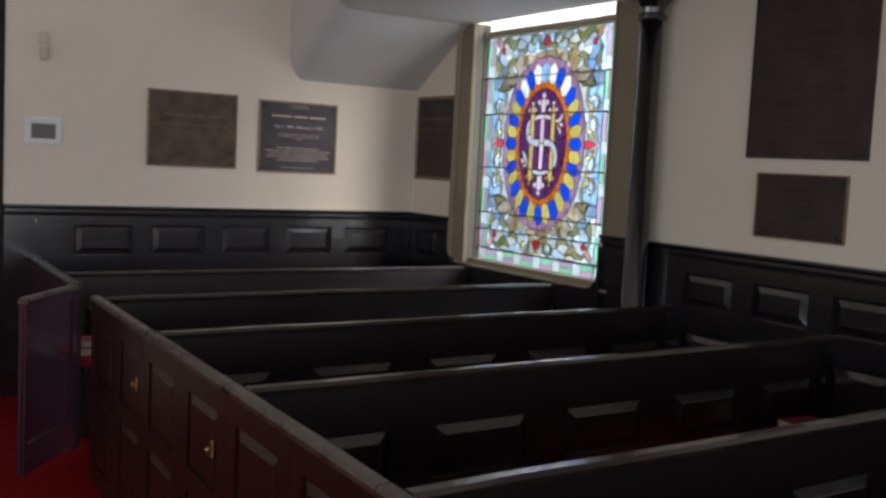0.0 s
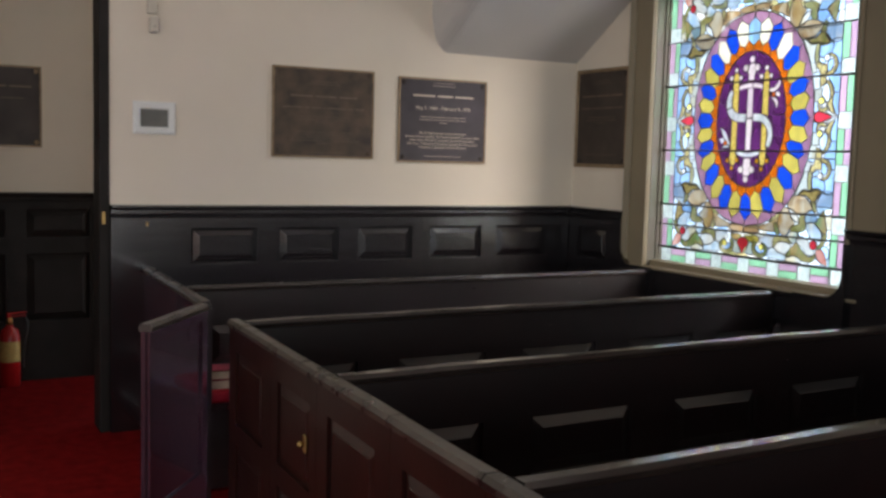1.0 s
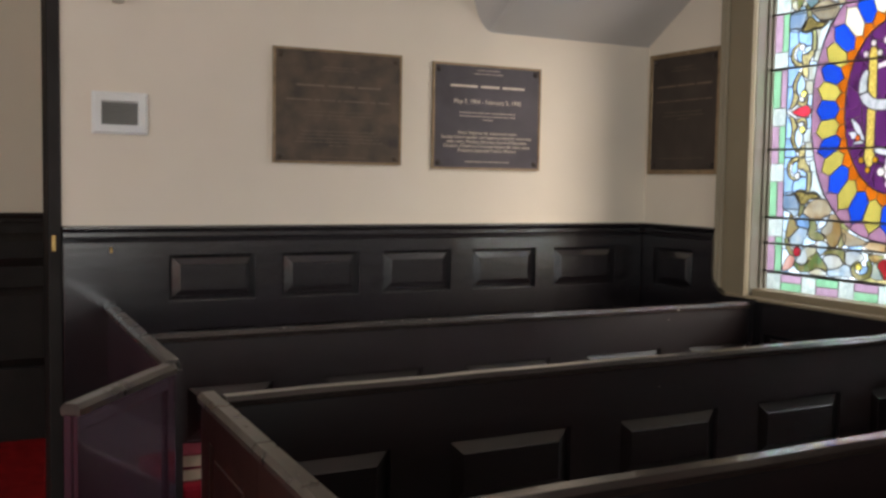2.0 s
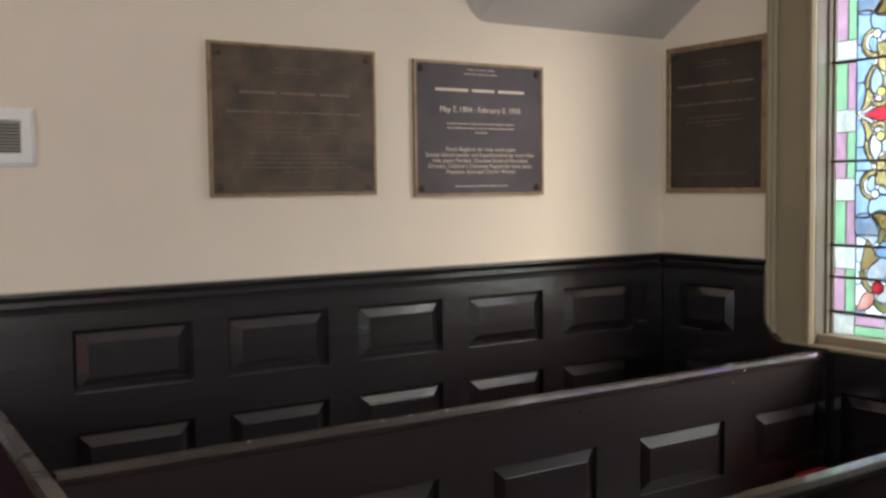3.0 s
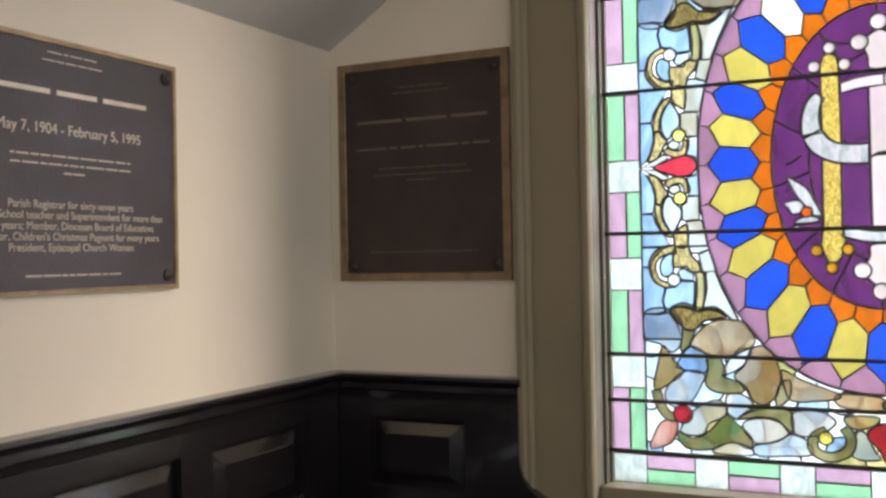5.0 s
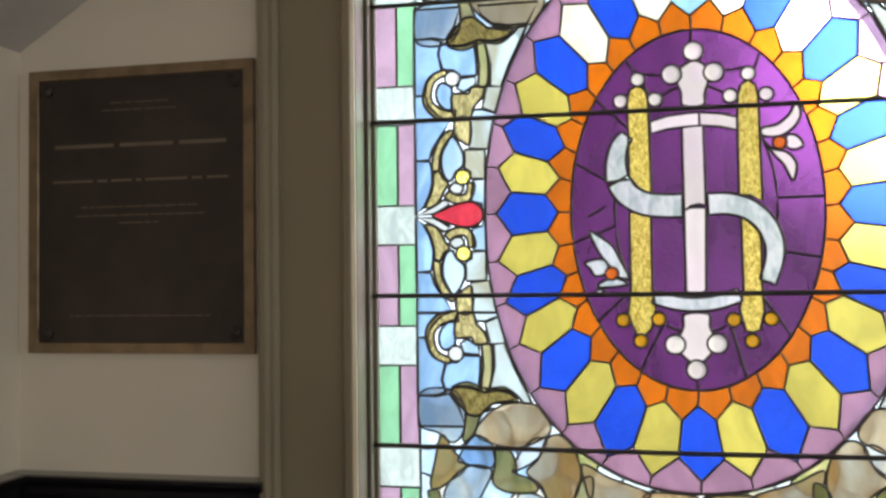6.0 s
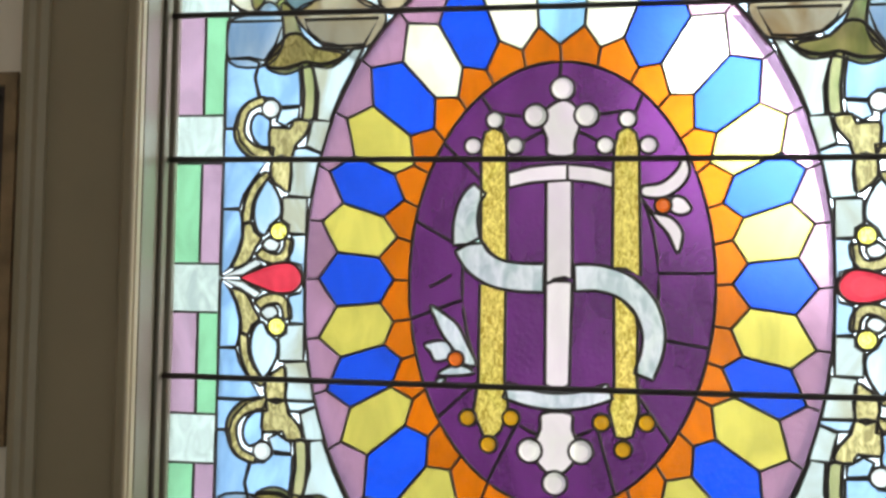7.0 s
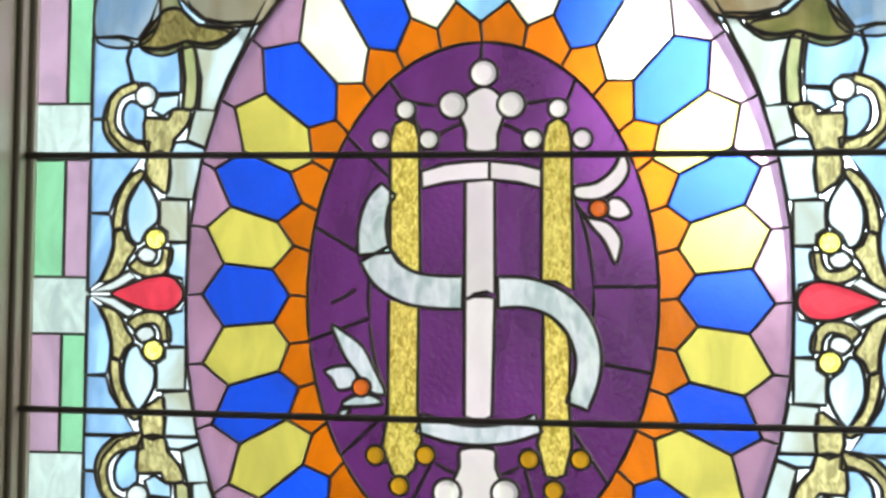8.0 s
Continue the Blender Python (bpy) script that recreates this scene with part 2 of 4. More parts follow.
holes = [(0.145, 0.462, *UP), (0.145, 0.462, *LOW)]
w = wainscot("wainscot_corner", on_east(X1), 0.0, 0.618, holes, 1.31, (0, 0, 1.31), (0, -0.646, 1.31), (-1, 0, 0), "black painted wooden wainscot between the corner and the window")


def swept_end(flip):
    """The scrolled end of the wainscot that curves down to the sill."""
    bm = bmesh.new()
    pts = [(0.618, 1.25), (0.64, 1.25), (0.64, 1.09)]
    for k in range(9):
        a = k / 8 * math.pi / 2
        pts.append((0.64 + 0.11 * (1 - math.cos(a)), 1.09 - 0.122 * math.sin(a)))
    pts += [(0.95, 0.968), (0.95, 0.0), (0.618, 0.0)]
    if flip:
        pts = [(3.06 - u, v) for u, v in pts]
    a = [bm.verts.new((-0.062, -u, v)) for u, v in pts]
    b = [bm.verts.new((0.0, -u, v)) for u, v in pts]
    bm.faces.new(a), bm.faces.new(b[::-1])
    for i in range(len(pts)):
        bm.faces.new((a[i], a[(i + 1) % len(pts)], b[(i + 1) % len(pts)], b[i]))
    return bm


part("swept_end", swept_end(False), BLACK, w)
holes = [(u, u + 0.30, 0.50, 0.80) for u in (1.0, 1.36, 1.72)]
ob = structure("wainscot_window", framed(on_east(X1), 0.95, 2.11, 0.0, 0.967, holes, PROUD, BACK), BLACK, "black painted wooden wainscot below the window sill")
for h in holes:
    part("panel", raised_panel(on_east(X1), *h, BACK, FIELD), BLACK, ob)
holes = []
for k in range(9):
    a = 3.146 + 0.495 * k
    holes += [(a, a + 0.355, 0.978, 1.172), (a, a + 0.355, 0.52, 0.832)]
w = wainscot("wainscot_east", on_east(X1), 2.442, 7.35, holes, 1.325, (0, -2.42, 1.325), (0, -7.35, 1.325), (-1, 0, 0), "black painted wooden wainscot with raised panels")
part("swept_end", swept_end(True), BLACK, w)
holes = []
for k in range(8):
    b = -3.06 - 0.55 * k
    holes += [(b - 0.42, b, 1.0, 1.2), (b - 0.42, b, 0.42, 0.89)]
wainscot("wainscot_lobby", on_north(FAR_Y), -8.0, -2.2, holes, 1.31, (-8.0, FAR_Y, 1.31), (-2.2, FAR_Y, 1.31), (0, -1, 0), "dull dark painted wooden wainscot behind the doorway", paint=JAMB)

part("end_stile", box(END_X + 0.002, -2.972, -0.041, -0.035, 0.0, 1.236, 0.002), BLACK, bpy.data.objects["wainscot_north"])
part("hook", box(-2.995, -2.985, -0.056, -0.041, 1.19, 1.215, 0.003), BRASS, bpy.data.objects["wainscot_north"], "small brass hook")

# dark door frame at the end of the memorial wall
jamb = structure("door_frame", box(END_X - 0.055, END_X, -0.012, 0.19, 0.0, 4.2, 0.004), JAMB, "narrow black painted door jamb")
part("latch_plate", box(END_X - 0.042, END_X - 0.024, -0.020, -0.010, 1.20, 1.27, 0.003), BRASS, jamb, "small brass latch plate")


# ---- the stained window's surround ----
GX, GU0, GV0, GW, GH = 0.10, 0.868, 1.010, 1.41, 1.68     # glass plane, north edge (south of the corner), bottom, width, height
CN, CS = -0.852, -2.41                                  # inner edges of the casing, north and south
cas = structure("window_casing", box(-0.022, 0.0, CN, -0.634, 0.968, 2.79, 0.004), CASING, "taupe painted moulded window casing")
EDGE = [(0, 0), (0.0, 0.045), (0.01, 0.045), (0.020, 0.036), (0.020, 0.026), (0.028, 0.018), (0.028, 0.006), (0.02, 0)]
part("moulding", extrude_profile(EDGE, (-0.022, -0.634, 0.968), (-0.022, -0.634, 2.79), (-1, 0, 0), Vector((0, -1, 0))), CASING, cas)
part("bead", box(-0.036, -0.0215, CN, CN + 0.026, 0.97, 2.79, 0.007, 3), CASING, cas)
# recessed parts take the taupe that has shade in its colour
part("reveal", box(0.0005, 0.16, CN, -0.7655, 0.968, 2.79), SHADED_TAUPE, cas)
part("stop_bead", box(0.062, 0.086, CN - 0.010, CN - 0.0005, 0.97, 2.79, 0.004, 2), SHADED_TAUPE, cas)
part("sash_edge", box(0.0865, 0.125, -0.871, CN - 0.0005, 0.97, 2.79, 0.003), SHADED_TAUPE, cas)
part("casing_board", box(-0.022, 0.0, -2.63, CS, 0.968, 2.79, 0.004), CASING, cas)
part("bead", box(-0.036, -0.0215, CS - 0.026, CS, 0.97, 2.79, 0.007, 3), CASING, cas)
part("sash_edge", box(0.0865, 0.125, -2.4985, -2.298, 0.97, 2.79, 0.003), SHADED_TAUPE, cas)
part("bottom_rail", box(0.0205, 0.16, -2.3175, -0.8525, 0.966, 1.010, 0.003), CASING, cas)
part("window_sill", box(-0.045, 0.02, -2.495, -0.70, 0.958, 0.974, 0.004), CASING, cas)
part("meeting_rail", box(0.06, 0.17, -2.2975, -0.8715, 2.69, 2.732, 0.003), CASING, cas)

# ---- outside the window ----
m = bpy.data.materials.new("bright_sky")
m.use_nodes = True
nt = m.node_tree
nt.nodes.clear()
out, em = nt.nodes.new("ShaderNodeOutputMaterial"), nt.nodes.new("ShaderNodeEmission")
co, dist, rng = nt.nodes.new("ShaderNodeTexCoord"), nt.nodes.new("ShaderNodeVectorMath"), nt.nodes.new("ShaderNodeMapRange")
dist.operation = "DISTANCE"
dist.inputs[1].default_value = (3.2, -2.85, 2.95)
rng.interpolation_type = "SMOOTHSTEP"
rng.inputs["From Min"].default_value, rng.inputs["From Max"].default_value = 0.3, 1.35
rng.inputs["To Min"].default_value, rng.inputs["To Max"].default_value = SKY_HOT, 0.0
nt.links.new(co.outputs["Object"], dist.inputs[0])
nt.links.new(dist.outputs["Value"], rng.inputs["Value"])
sep, slope, most = nt.nodes.new("ShaderNodeSeparateXYZ"), nt.nodes.new("ShaderNodeMapRange"), nt.nodes.new("ShaderNodeMath")
most.operation = "ADD"
slope.interpolation_type = "SMOOTHSTEP"
slope.inputs["From Min"].default_value, slope.inputs["From Max"].default_value = -0.6, 1.0
slope.inputs["To Min"].default_value, slope.inputs["To Max"].default_value = SKY_MEAN, SKY_SHADE
nt.links.new(co.outputs["Object"], sep.inputs[0])
nt.links.new(sep.outputs["Y"], slope.inputs["Value"])
nt.links.new(rng.outputs["Result"], most.inputs[0])
nt.links.new(slope.outputs["Result"], most.inputs[1])
nt.links.new(most.outputs[0], em.inputs["Strength"])
em.inputs["Color"].default_value = (0.92, 0.96, 1.0, 1)
nt.links.new(em.outputs[0], out.inputs[0])
tagged(part("backdrop", box(3.2, 3.25, -5, 6, -1.5, 8), m), "bright hazy sky outside the window", "sky", kind="structure")


# ---- stained glass ----
DENSITY = 0.54          # share of the daylight that clear white opal glass lets through


def glass(name, colour, streak=0.25, scale=14.0, white=0.0, density=None, alt=None, clear=0.02, thru=0.1):
    """Opalescent glass: scatters most of the daylight, lets the share thru pass straight, with streaks and a soft gloss."""
    m = bpy.data.materials.new(name)
    m.use_nodes = True
    nt = m.node_tree
    nt.nodes.clear()
    L = nt.links.new
    out = nt.nodes.new("ShaderNodeOutputMaterial")
    co, inf = nt.nodes.new("ShaderNodeTexCoord"), nt.nodes.new("ShaderNodeObjectInfo")
    shift = nt.nodes.new("ShaderNodeVectorMath")
    shift.operation = "MULTIPLY_ADD"
    shift.inputs[1].default_value = (1, 1, 0.55)
    add = nt.nodes.new("ShaderNodeCombineXYZ")
    mul = nt.nodes.new("ShaderNodeMath")
    mul.operation = "MULTIPLY"
    mul.inputs[1].default_value = 37.0
    L(inf.outputs["Random"], mul.inputs[0])
    for i in range(3):
        L(mul.outputs[0], add.inputs[i])
    L(co.outputs["Object"], shift.inputs[0])
    L(add.outputs[0], shift.inputs[2])
    n1, n2 = nt.nodes.new("ShaderNodeTexNoise"), nt.nodes.new("ShaderNodeTexNoise")
    n1.inputs["Scale"].default_value, n2.inputs["Scale"].default_value = scale, 130
    n1.inputs["Detail"].default_value, n1.inputs["Distortion"].default_value = 5, 1.2
    L(shift.outputs[0], n1.inputs["Vector"])
    L(co.outputs["Object"], n2.inputs["Vector"])
    mix = nt.nodes.new("ShaderNodeMix")
    mix.data_type = "RGBA"
    density = density or DENSITY
    colour = tuple(c * density for c in colour)
    white *= density
    lo = tuple(c * (1 - streak) for c in colour)
    hi = tuple(c * density for c in alt) if alt else tuple(min(0.95, c * (1 + 0.3 * streak) + white) for c in colour)
    mix.inputs["A"].default_value, mix.inputs["B"].default_value = (*lo, 1), (*hi, 1)
    r = nt.nodes.new("ShaderNodeMapRange")
    r.inputs["From Min"].default_value, r.inputs["From Max"].default_value = 0.36, 0.64
    L(n1.outputs["Fac"], r.inputs["Value"])
    L(r.outputs["Result"], mix.inputs["Factor"])
    v = nt.nodes.new("ShaderNodeHueSaturation")
    vr = nt.nodes.new("ShaderNodeMapRange")
    vr.inputs["To Min"].default_value, vr.inputs["To Max"].default_value = 0.86, 1.08
    L(inf.outputs["Random"], vr.inputs["Value"])
    L(vr.outputs["Result"], v.inputs["Value"])
    L(mix.outputs["Result"], v.inputs["Color"])
    tl, tp, gl = nt.nodes.new("ShaderNodeBsdfTranslucent"), nt.nodes.new("ShaderNodeBsdfTransparent"), nt.nodes.new("ShaderNodeBsdfGlossy")
    bp = nt.nodes.new("ShaderNodeBump")
    bp.inputs["Strength"].default_value, bp.inputs["Distance"].default_value = 0.6, 0.003
    L(n2.outputs["Fac"], bp.inputs["Height"])
    L(bp.outputs["Normal"], gl.inputs["Normal"])
    gl.inputs["Roughness"].default_value = 0.12
    L(v.outputs["Color"], tl.inputs["Color"])
    pale = nt.nodes.new("ShaderNodeMix")
    pale.data_type = "RGBA"
    pale.inputs["Factor"].default_value = clear
    pale.inputs["B"].default_value = (1, 1, 1, 1)
    L(v.outputs["Color"], pale.inputs["A"])
    L(pale.outputs["Result"], tp.inputs["Color"])
    m1, m2 = nt.nodes.new("ShaderNodeMixShader"), nt.nodes.new("ShaderNodeMixShader")
    m1.inputs["Fac"].default_value, m2.inputs["Fac"].default_value = thru, 0.035
    L(tl.outputs[0], m1.inputs[1]), L(tp.outputs[0], m1.inputs[2])
    L(m1.outputs[0], m2.inputs[1]), L(gl.outputs[0], m2.inputs[2])
    L(m2.outputs[0], out.inputs[0])
    return m


G = {
    "white": glass("white_opal_glass", (0.80, 0.82, 0.80), 0.14, density=0.45, thru=0.24),
    "snow": glass("milk_white_glass", (0.86, 0.87, 0.85), 0.08),
    "letter": glass("bright_milk_white_glass", (0.86, 0.87, 0.85), 0.08, density=1.0),
    "frost": glass("bright_marbled_glass", (0.66, 0.88, 0.88), 0.22, 38, 0.16, density=0.95),
    "ice": glass("pale_blue_green_marbled_glass", (0.66, 0.80, 0.80), 0.2, 30, 0.05, density=0.36, thru=0.4),
    "sky": glass("pale_blue_opal_glass", (0.33, 0.54, 0.84), 0.3, 12, 0.05, density=0.50, thru=0.07),
    "pale": glass("bluish_white_opal_glass", (0.40, 0.58, 0.78), 0.15, 8, alt=(0.66, 0.74, 0.78), density=0.54, thru=0.07),
    "blue": glass("deep_blue_glass", (0.002, 0.070, 0.80), 0.15, clear=0.012, density=0.31, thru=0.4),
    "cyan": glass("light_blue_glass", (0.27, 0.53, 0.82), 0.3, density=0.36, thru=0.4),
    "yellow": glass("yellow_opal_glass", (0.61, 0.53, 0.10), 0.2, density=0.33, thru=0.4),
    "cream": glass("cream_glass", (0.86, 0.84, 0.68), 0.15, density=0.36, thru=0.4),
    "gold": glass("golden_hammered_glass", (0.82, 0.66, 0.08), 0.5, 150, 0.12, density=1.0, clear=0.008),
    "ember": glass("fiery_orange_jewel_glass", (0.85, 0.20, 0.03), 0.3, density=0.95, clear=0.005),
    "amber": glass("amber_jewel_glass", (0.74, 0.42, 0.02), 0.3, density=0.95, clear=0.005),
    "orange": glass("orange_glass", (0.58, 0.135, 0.002), 0.2, clear=0.002, density=0.33, thru=0.28),
    "purple": glass("purple_glass", (0.120, 0.021, 0.152), 0.35, 8, clear=0.003, density=0.3, thru=0.4),
    "mauve": glass("mauve_pink_glass", (0.36, 0.19, 0.31), 0.2, density=0.36, thru=0.4),
    "rose": glass("pink_glass", (0.56, 0.38, 0.56), 0.15, density=0.38, thru=0.4),
    "green": glass("mint_green_glass", (0.30, 0.68, 0.42), 0.15, density=0.38, thru=0.4),
    "olive": glass("olive_rippled_glass", (0.50, 0.41, 0.16), 0.45, 90, 0.06, density=0.48, thru=0.07),
    "moss": glass("moss_green_glass", (0.30, 0.36, 0.13), 0.25, 9, alt=(0.52, 0.46, 0.24), density=0.42),
    "leafgreen": glass("green_and_amber_streaked_glass", (0.20, 0.33, 0.13), 0.2, 11, alt=(0.42, 0.30, 0.13)),
    "stone": glass("greyish_beige_glass", (0.42, 0.40, 0.30), 0.2, 8, alt=(0.50, 0.58, 0.60), density=0.54, thru=0.07),
    "tan": glass("tan_marbled_glass", (0.46, 0.29, 0.13), 0.15, 8, alt=(0.56, 0.47, 0.33)),
    "dimmer": glass("gap_dimming_glass", (0.70, 0.80, 0.92), 0.1, density=0.74, thru=0.25),
    "red": glass("ruby_red_glass", (0.72, 0.045, 0.075), 0.25, clear=0.01, density=0.46),
    "salmon": glass("salmon_glass", (0.80, 0.26, 0.18), 0.15, 10, alt=(0.80, 0.50, 0.42)),
}
CU, CV = 0.705, 0.887                     # centre of the medallion in the glass
window = tagged(new("window_1"), "tall stained glass window with a purple oval medallion and a white and gold monogram", "window", kind="structure")
CAMES = bmesh.new()


def on_glass(u, v, depth):
    """A place on the glass, a little wider than its drawing."""
    return (GX - depth, -GU0 - u * 1.0165, GV0 + v)



def came(pts, depth, width=0.0062, closed=True):
    """A lead came with a rounded section along a line of points."""
    n = len(pts)
    P = [Vector(p) for p in pts]
    rows = []
    for i, p in enumerate(P):
        a = P[i - 1] if (closed or i) else p
        b = P[(i + 1) % n] if (closed or i < n - 1) else p
        d = b - a
        if d.length < 1e-7:
            d = Vector((1, 0))
        nn = Vector((-d.y, d.x)).normalized() * width / 2
        rows.append([CAMES.verts.new(on_glass(q.x, q.y, depth + h)) for q, h in ((p + nn, 0.0), (p + nn * 0.55, 0.0022), (p - nn * 0.55, 0.0022), (p - nn, 0.0))])
    for i in range(n if closed else n - 1):
        r0, r1 = rows[i], rows[(i + 1) % n]
        for k in range(3):
            CAMES.faces.new((r0[k], r0[k + 1], r1[k + 1], r1[k]))


def pane(name, pts, colour, depth=0.0, lead=True, dome=0.0, width=0.0062):
    """One piece of glass, 3 mm thick, with its lead; dome lifts the middle of a pressed jewel."""
    area = sum(a[0] * b[1] - b[0] * a[1] for a, b in zip(pts, pts[1:] + pts[:1]))
    if area < 0:
        pts = pts[::-1]
    bm = bmesh.new()
    f = [bm.verts.new(on_glass(u, v, depth)) for u, v in pts]
    b = [bm.verts.new(on_glass(u, v, depth - 0.003)) for u, v in pts]
    n = len(pts)
    cu, cv = sum(p[0] for p in pts) / n, sum(p[1] for p in pts) / n
    if dome:
        g = [bm.verts.new(on_glass(cu + (u - cu) * 0.6, cv + (v - cv) * 0.6, depth + dome * 0.8)) for u, v in pts]
        for i in range(n):
            bm.faces.new((f[i], f[(i + 1) % n], g[(i + 1) % n], g[i]))
        bm.faces.new(g)
    else:
        bm.faces.new(f)
    for i in range(n):
        bm.faces.new((f[i], b[i], b[(i + 1) % n], f[(i + 1) % n]))
    ob = part(name, bm, G[colour], window)
    ob.visible_shadow = False
    if lead:
        came(pts, depth, width)
    return ob


def oval(a, b, t):
    return (CU + a * math.cos(t), CV + b * math.sin(t))


def smooth_line(pts, per=6, closed=False):
    """A Catmull-Rom line through the points."""
    P = [Vector(p) for p in pts]
    n = len(P)
    out = []
    for i in range(n if closed else n - 1):
        p0 = P[(i - 1) % n] if closed or i else P[0]
        p1, p2 = P[i], P[(i + 1) % n]
        p3 = P[(i + 2) % n] if closed or i + 2 < n else P[-1]
        for k in range(per):
            t = k / per
            out.append(0.5 * (2 * p1 + (p2 - p0) * t + (2 * p0 - 5 * p1 + 4 * p2 - p3) * t * t + (3 * p1 - p0 - 3 * p2 + p3) * t ** 3))
    if not closed:
        out.append(P[-1])
    return [tuple(p) for p in out]


def ribbon(line, w0, w1=None):
    """The outline of a band of changing width along a line."""
    P = [Vector(p) for p in smooth_line(line)]
    w1 = w0 if w1 is None else w1
    left, right = [], []
    for i, p in enumerate(P):
        d = (P[min(i + 1, len(P) - 1)] - P[max(i - 1, 0)]).normalized()
        w = (w0 + (w1 - w0) * i / (len(P) - 1)) / 2
        left.append(tuple(p + Vector((-d.y, d.x)) * w)), right.append(tuple(p - Vector((-d.y, d.x)) * w))
    return left + right[::-1]


def disc(u, v, r, n=14):
    return [(u + r * math.cos(2 * math.pi * k / n), v + r * math.sin(2 * math.pi * k / n)) for k in range(n)]


def at(*pts):
    """Design units (1 mm, from the medallion's middle, up) to the glass."""
    return [(CU + x * 0.001 / 1.0165, CV + y * 0.001) for x, y in pts]


def both(pts):
    """A shape and its mirror image about the upright middle line."""
    return pts, [(2 * CU - u, v) for u, v in pts]


# ground of odd-shaped pieces: cells round scattered seeds
rnd = random.Random(7)
seeds = []
rows = [0.10 + 0.078 * k for k in range(21)]
for j, v in enumerate(rows):
    for i in range(17):
        u = 0.10 + 0.074 * (i + 0.5 * (j % 2))
        seeds.append((u + rnd.uniform(-0.024, 0.024), v + rnd.uniform(-0.024, 0.024)))


def clip(poly, a, b):
    """The part of a polygon nearer to a than to b."""
    mx, my, dx, dy = (a[0] + b[0]) / 2, (a[1] + b[1]) / 2, b[0] - a[0], b[1] - a[1]
    out = []
    for p, q in zip(poly, poly[1:] + poly[:1]):
        sp, sq = (p[0] - mx) * dx + (p[1] - my) * dy, (q[0] - mx) * dx + (q[1] - my) * dy
        if sp <= 0:
            out.append(p)
        if sp * sq < 0:
            t = sp / (sp - sq)
            out.append((p[0] + (q[0] - p[0]) * t, p[1] + (q[1] - p[1]) * t))
    return out


FU0, FU1, FV0, FV1 = 0.097, GW - 0.097, 0.083, GH
for s in seeds:
    cell = [(FU0, FV0), (FU1, FV0), (FU1, FV1), (FU0, FV1)]
    for o in seeds:
        if o is not s and abs(o[0] - s[0]) < 0.25 and abs(o[1] - s[1]) < 0.25 and cell:
            cell = clip(cell, s, o)
    if len(cell) < 3:
        continue
    if all(((u - CU) / 0.44) ** 2 + ((v - CV) / 0.61) ** 2 < 1 for u, v in cell):
        continue
    if all(abs(v - CV) < 0.472 for u, v in cell):
        continue
    if abs(s[1] - CV) < 0.5:
        colour = "pale"
    else:
        colour = rnd.choice(["pale", "pale", "sky", "moss", "pale", "white", "stone"])
    bent = []
    for p, q in zip(cell, cell[1:] + cell[:1]):
        bent.append(p)
        L2 = math.hypot(q[0] - p[0], q[1] - p[1])
        on_edge = any(abs(p[k] - e) < 1e-6 and abs(q[k] - e) < 1e-6 for k, e in ((0, FU0), (0, FU1), (1, FV0), (1, FV1)))
        if L2 > 0.03 and not on_edge:
            sgn = 1 if (p[0] + 2.3 * p[1]) > (q[0] + 2.3 * q[1]) else -1
            for t in (0.25, 0.5, 0.75):
                k = 4 * t * (1 - t) * 0.16 * L2 * sgn / L2
                bent.append((p[0] + (q[0] - p[0]) * t - (q[1] - p[1]) * k, p[1] + (q[1] - p[1]) * t + (q[0] - p[0]) * k))
    # pieces beside the medallion end at its rim
    fit_ = []
    for u, v in bent:
        d = (abs((u - CU) / 0.450) ** 2.16 + abs((v - CV) / 0.609) ** 2.16) ** (1 / 2.16)
        fit_.append((CU + (u - CU) / d, CV + (v - CV) / d) if 0 < d < 1 else (u, v))
    area = sum(a[0] * b[1] - b[0] * a[1] for a, b in zip(fit_, fit_[1:] + fit_[:1])) / 2
    if abs(area) > 0.0002:
        pane("ground_pane", fit_, colour, 0.0)

# added smoky sheets behind both sides' scrolls, to dim light through the gaps
q = [(CU - 0.446 * math.cos(radians(a)), CV + 0.613 * math.sin(radians(a))) for a in range(-50, 51, 5)]
for s in (1, -1):
    pane("plating_pane", [(CU + s * (u - CU), v) for u, v in [(CU - 0.608, q[0][1])] + q + [(CU - 0.608, q[-1][1])]], "dimmer", -0.004, lead=False)

# border strips: white squares and pairs of pink and green
for c in range(-1, 7):
    v = 0.037 + 0.277 * c
    for mirror in (0, 1):
        def bx(u0, u1, v0, v1, colour, name="border_pane"):
            v0, v1 = max(v0, 0.0), min(v1, GH)
            if v1 - v0 < 0.012:
                return
            q = [(u0, v0), (u1, v0), (u1, v1), (u0, v1)]
            pane(name, [(GW - a, b) for a, b in q] if mirror else q, colour)
        bx(0.0, 0.096, v - 0.045, v + 0.045, "ice", "border_square")
        cols = ("green", "rose") if c % 2 else ("rose", "green")
        bx(0.0, 0.051, v + 0.045, v + 0.232, cols[0]), bx(0.051, 0.096, v + 0.045, v + 0.232, cols[1])
for c in range(6):
    u = 0.096 + 0.2197 * c
    cols = ("rose", "green") if c % 2 == 0 else ("green", "rose")
    pane("border_pane", [(u, 0.0), (u + 0.132, 0.0), (u + 0.132, 0.042), (u, 0.042)], cols[1])
    pane("border_pane", [(u, 0.042), (u + 0.132, 0.042), (u + 0.132, 0.082), (u, 0.082)], cols[0])
    if c < 5:
        pane("border_square", [(u + 0.132, 0.0), (u + 0.2197, 0.0), (u + 0.2197, 0.082), (u + 0.132, 0.082)], "ice")

